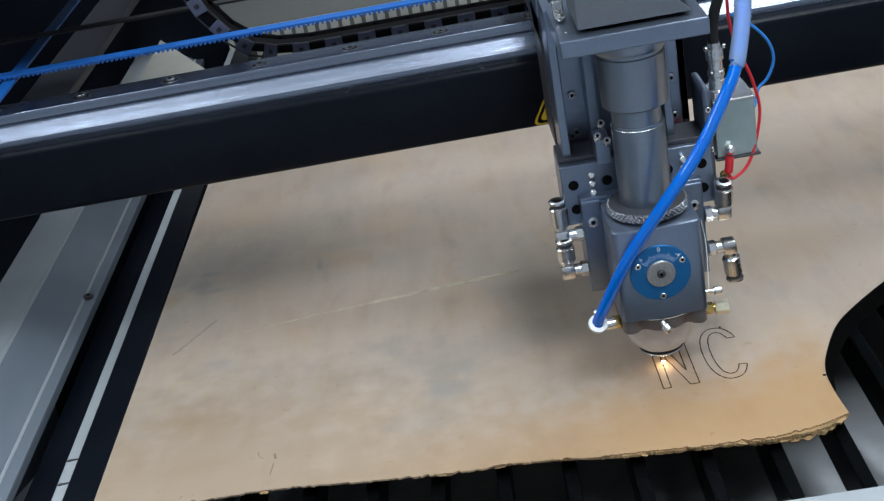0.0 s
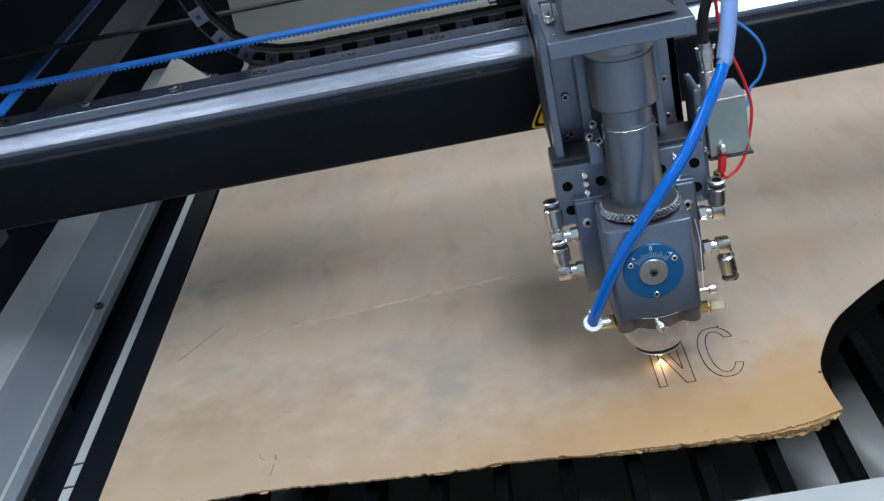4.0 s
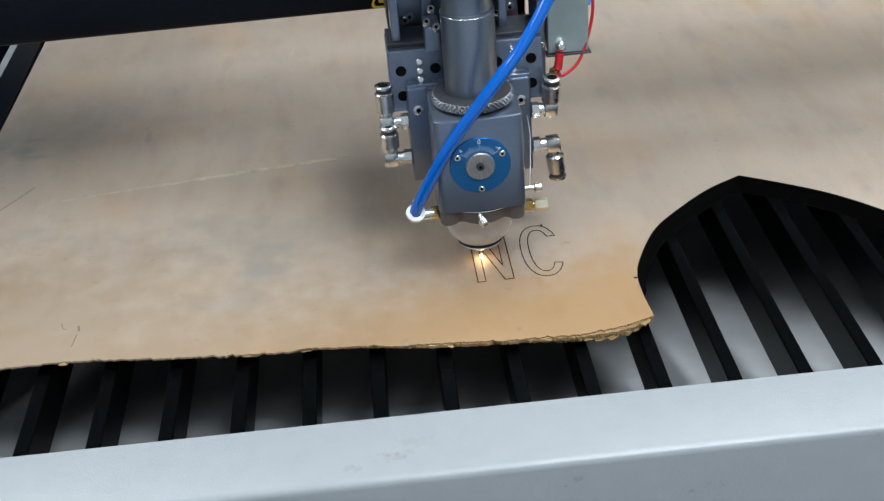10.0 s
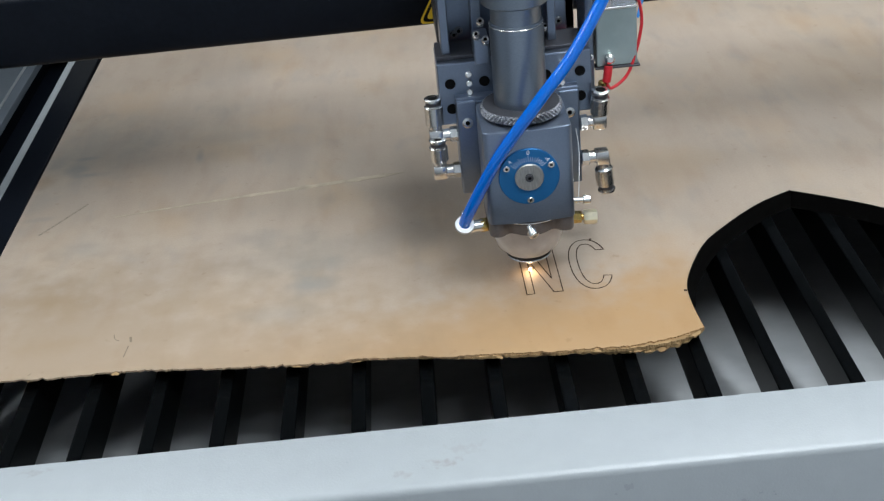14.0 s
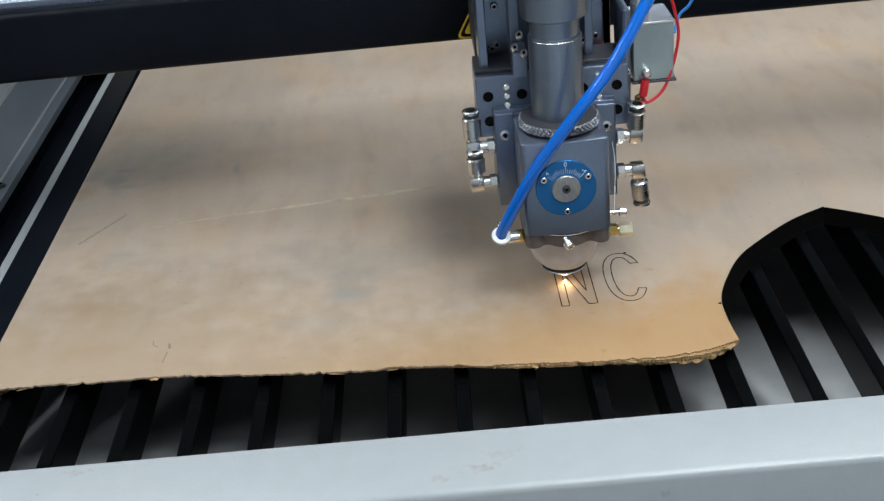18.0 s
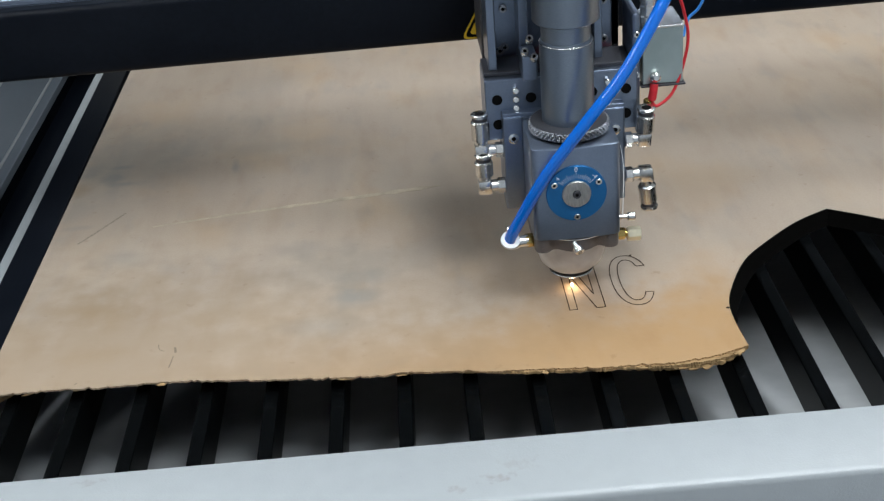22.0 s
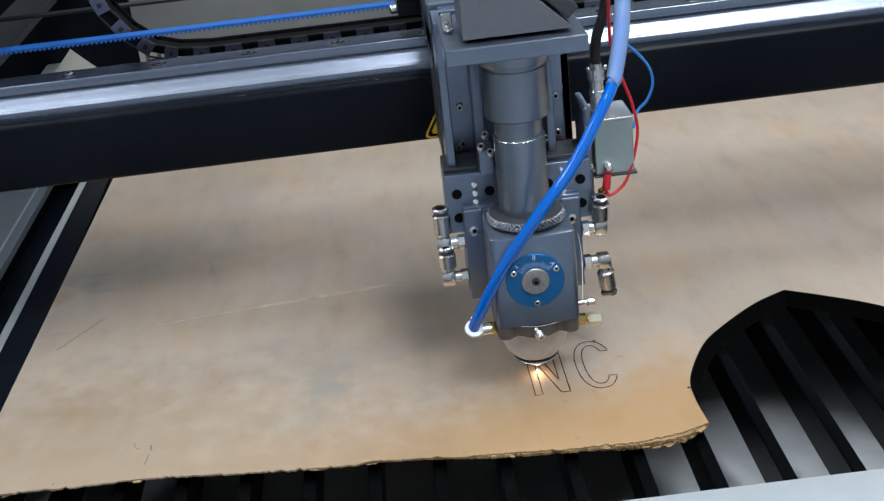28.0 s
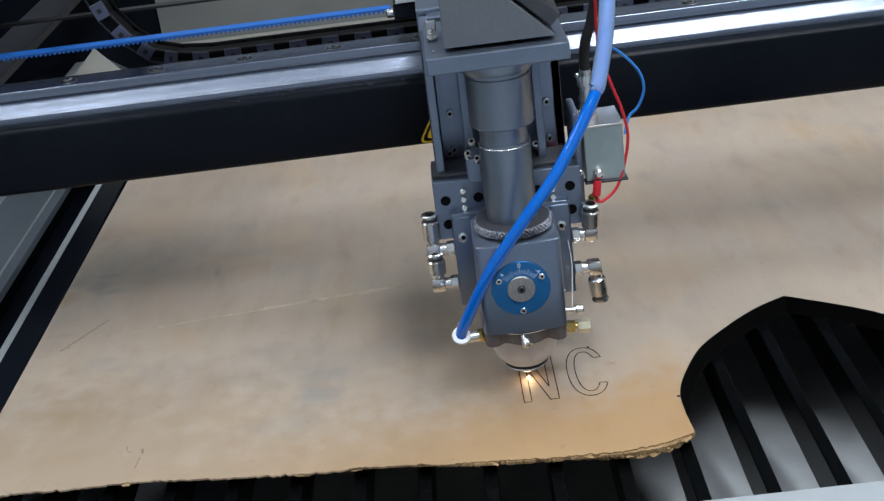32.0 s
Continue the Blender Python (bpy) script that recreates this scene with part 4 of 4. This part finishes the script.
digit("4", -46, 14.4, 3.4)
digit("0", 0, 14.8, 3.8)
digit("-4", 46, 14.4, 3.4)
for a in (-62, 62, 180):
    b = radians(90 - a)
    cap_screw((14.2 * math.cos(b) - 0.5, -35.6, 81.5 + 14.2 * math.sin(b)), (0, -1, 0), 1.9, 1.5, dial, NICKEL, "disc_screw")

# push-in air fittings


def elbow_fitting(hub, way, up, stem=9, barrel=17, lift=5.2, nickel=NICKEL):
    """A push-in elbow: hex nut at hub, a bent body, and a barrel with a release collar."""
    hub, way, up = Vector(hub), Vector(way).normalized(), Vector(up).normalized()
    root = part("elbow_fitting", hex_nut(hub, way, 4.7, 4.8), nickel, head, "nickel plated push-in hose fitting", True)
    bend_at = hub + way * stem
    part("stem", lathe([(0, 4), (3.7, 4), (3.7, stem - 1), (0, stem - 1)], hub, way, 18), nickel, root, "", True)
    bend_turn = Matrix.Translation(bend_at * MM) @ Matrix((way, up.cross(way), up)).transposed().to_4x4()
    bm_ = box(-4.2, 4.2, -4.2, 4.2, -4.2, 4.8, 1.3)
    bmesh.ops.transform(bm_, matrix=bend_turn, verts=bm_.verts[:])
    part("corner", bm_, nickel, root, "", True)
    part("neck", lathe([(0, 3), (3.7, 3), (3.7, lift + 0.6), (0, lift + 0.6)], bend_at, up, 20), nickel, root, "", True)
    part("barrel", lathe([(0, 0), (4.7, 0), (5.5, 0.8), (5.5, barrel - 3.5), (4.5, barrel - 3), (4.5, barrel), (3.2, barrel), (3.0, barrel - 4), (0, barrel - 4)], bend_at + up * lift, up, 28), nickel, root, "", True)
    part("ring_groove", lathe([(4.0, barrel - 2.4), (4.55, barrel - 2.4), (4.55, barrel - 0.4), (4.0, barrel - 0.4)], bend_at + up * lift, up, 24), DARK_METAL, root)
    part("release_collar", lathe([(2.6, barrel - 2), (2.6, barrel + 0.6), (5.3, barrel + 0.8), (5.3, barrel + 1.8), (4.6, barrel + 2.2), (2.9, barrel + 2.2), (2.5, barrel - 2)], bend_at + up * (lift - 0.4), up, 28), nickel, root, "", True)
    part("bore", lathe([(0, barrel + 1.6), (2.9, barrel + 1.6), (2.9, barrel + 1.2)], bend_at + up * (lift - 0.4), up, 18), BLACK_PRINT, root)
    return root


elbow_fitting((-36, 18, 88), (-1, 0, 0), (0, 0, 1), 13, 15.5, 7)
elbow_fitting((-36, 15, 66), (-1, 0, 0), (0, 0, 1), 12.5, 12.5, 7)
elbow_fitting((36, 15, 88), (1, 0, 0), (0.05, -0.12, 1), 11.5, 14)
elbow_fitting((35.5, 11, 67), (1, 0, 0), (0.1, 0, -1), 12.5, 14.5, 7.5)
# hose connection with white collar, low on the body
root = part("hose_fitting", hex_nut((-24.5, -22, 47), (-1, -0.1, 0), 4, 5), BRASS, head, "brass elbow fitting with a white collar", True)
part("elbow", sweep([(-28, -22.4, 47), (-36, -23.5, 47), (-38.6, -24.5, 48), (-39, -26, 50)], 3.6, 14, 5), NICKEL, root, "", True)
part("collar", lathe([(3.1, 0), (5.4, 0.2), (5.8, 1.2), (5.5, 2.6), (3.1, 3), (3.1, 0)], (-38.6, -26, 49.5), (0.08, -0.62, 0.78), 30), WHITE_PLASTIC, root, "white release collar", True)
part("stud", lathe(rod(2.6, 0, 7), (-33, -20, 54), (-1, -0.1, 0), 12), NICKEL, root, "", True)
# screws on the right flank and at the front
bolt = part("flank_screw", lathe(rod(1.5, 0, 8), (25, -15, 53), (1, 0, -0.05), 12), NICKEL, head, "", True)
part("screw_head", lathe(rod(2.7, 7, 11.5), (25, -15, 53), (1, 0, -0.05), 14), NICKEL, bolt, "", True)
port = part("brass_port", lathe(rod(3.6, 0, 7), (24, -13.5, 41), (1, 0, -0.05), 6), BRASS, head, "brass port with a bright nut", True)
part("stem", lathe(rod(1.8, 6, 11), (24, -13.5, 41), (1, 0, -0.05), 12), BRASS, port, "", True)
part("nut", hex_nut((32, -13.5, 40.4), (1, 0, -0.05), 4.4, 8), BRIGHT, port, "", True)
lever = part("front_screw", lathe(rod(1.7, 0, 5), (-2.5, -34, 49.5), (0.35, -0.8, -0.5), 12), NICKEL, head, "", True)
part("screw_head", lathe([(2.9, 4), (2.9, 7.2), (2.4, 7.7), (1.4, 7.7), (1.3, 6), (0, 6)], (-2.5, -34, 49.5), (0.35, -0.8, -0.5), 14), NICKEL, lever, "", True)
part("pin", lathe(rod(0.9, 0, 1), (24.9, -24, 71), (1, -0.5, 0), 10), WHITE_PRINT, head)
part("thin_wire", sweep([(33, 14, 88), (34, 8, 74), (32, -2, 60), (30, -10, 48)], 0.24, 6, 8), WHITE_PLASTIC, head)

# sensor box on its side plate
part("sensor_plate", box(42.5, 47.5, 25, 58, 100, 162, 2), ANODISED, head)
for z in (125, 150):
    cap_screw((45, 24, z), (0, -1, 0), 1.8, 1.4, head)
sensor = part("sensor_box", box(49, 73, 26.5, 58, 117, 152, 0.8), GALV, head, "zinc plated sensor box")
part("lid_flange", box(48.6, 73.4, 25.8, 58, 151.6, 153, 0.4), NICKEL, sensor)
part("bottom_flange", box(48, 74.5, 25.5, 34, 115.4, 116.8, 0.4), DARK_METAL, sensor)
part("ball_nut", lathe([(0, 0), (2.4, 0), (3.2, 1.6), (3.0, 3.6), (1.6, 5), (0, 5)], (56.3, 26.5, 122), (0, -1, 0.15), 20), NICKEL, sensor, "", True)
part("terminal_boot", sweep([(55.2, 22.8, 118.5), (54.5, 22, 114), (53.7, 22, 109.5)], 2.5, 14, 4), RED_WIRE, sensor, "red insulated terminal", True)
part("terminal_post", lathe(rod(3, 0, 6), (52, 24, 103), (0, 0, 1), 14), BRASS, sensor, "", True)
plug = part("cable_plug", lathe([(0, 0), (6.4, 0), (6.4, 4), (4.8, 4.4), (4.8, 10), (4.2, 10.4), (4.2, 22), (5.2, 22.6), (5.4, 28), (4.2, 30), (3.4, 32.5), (0, 32.5)], (54, 36, 153), (0, 0, 1), 28), NICKEL, sensor, "shiny threaded cable plug", True)
for k in (-1, 1):
    cap_screw((54 + 4.6 * k, 34, 183), (k, -0.6, 0), 1.3, 1.6, sensor)
part("plug_ring", lathe([(4.3, 12), (4.9, 12.6), (4.9, 15.6), (4.3, 16)], (54, 36, 153), (0, 0, 1), 28), NICKEL, plug, "", True)

# hoses and wires
hose = thing("air_hose", "glossy bright blue air hose curving past the head", "hose")
HOSE = [(-38.8, -26.5, 51), (-34.5, -30.5, 62), (-18, -38, 95), (5, -43, 128), (25.5, -41, 153), (45.5, -33.5, 183), (53.5, -26.5, 197), (61, -13, 219), (67, 5, 250), (71, 22, 300)]
part("tube", sweep(HOSE, 3.4, 20, 10), BLUE_HOSE, hose, "", True)
part("sleeve", sweep([(52.2, -27.8, 194.5), (53.5, -26.5, 197), (61, -13, 219), (67, 5, 250), (71, 22, 300)], 4.6, 20, 8), SLEEVE, hose, "milky plastic sleeve over the hose", True)
cable = thing("sensor_cable", "black flexible cable from the sensor plug", "cable")
part("jacket", sweep([(54, 36, 184), (54, 36, 192), (55.5, 35, 203), (60, 35, 216), (63, 35, 235), (66, 38, 300)], 3.1, 14, 8), BLACK_RUBBER, cable, "", True)
wire = thing("red_wire", "thin red wire to the sensor terminal", "wire")
part("strand", sweep([(53.8, 22, 108), (57, 21, 105.5), (68, 26, 113), (76, 29, 139), (74, 30, 158), (68, 30, 177), (62, 28, 200), (62, 26, 240)], 0.95, 10, 10), RED_WIRE, wire, "", True)
wire = thing("blue_wire", "thin blue wire looping behind the hose", "wire")
part("strand", sweep([(64, 40, 200), (76, 45, 191), (87, 45, 178), (90, 45, 166), (86, 45, 155), (80, 45, 149), (76, 40, 140)], 0.9, 10, 8), BLUE_WIRE, wire, "", True)

# belt clamp on the carriage
clamp = part("belt_clamp", box(-58, -41, 160, 178, 197, 208, 1), BLACK_PAINT, head, "black belt clamp block")
part("clamp_plate", box(-56, -42, 158, 180, 208.4, 211, 0.6), NICKEL, clamp)
for x in (-53, -46):
    cap_screw((x, 168, 211), (0, 0, 1), 2.4, 2.4, clamp)
cap_screw((-58, 166, 201), (-1, -0.2, 0), 3.2, 5, clamp)

# the burning point under the nozzle
spark = thing("laser_spark", "small glowing burn point under the nozzle", "spark")
part("glow", lathe([(0, 0.3), (0.7, 0.4), (1.0, 1.0), (0.7, 1.8), (0, 2.3)], (0, -1, 0), (0, 0, 1), 14), GLOW, spark, "", True)
data = bpy.data.lights.new("spark_light", "POINT")
data.energy, data.color, data.shadow_soft_size = 0.006, (1.0, 0.70, 0.40), 0.003
spark_lamp = new("spark_light", data)
spark_lamp.location = (0, -0.004, 0.005)
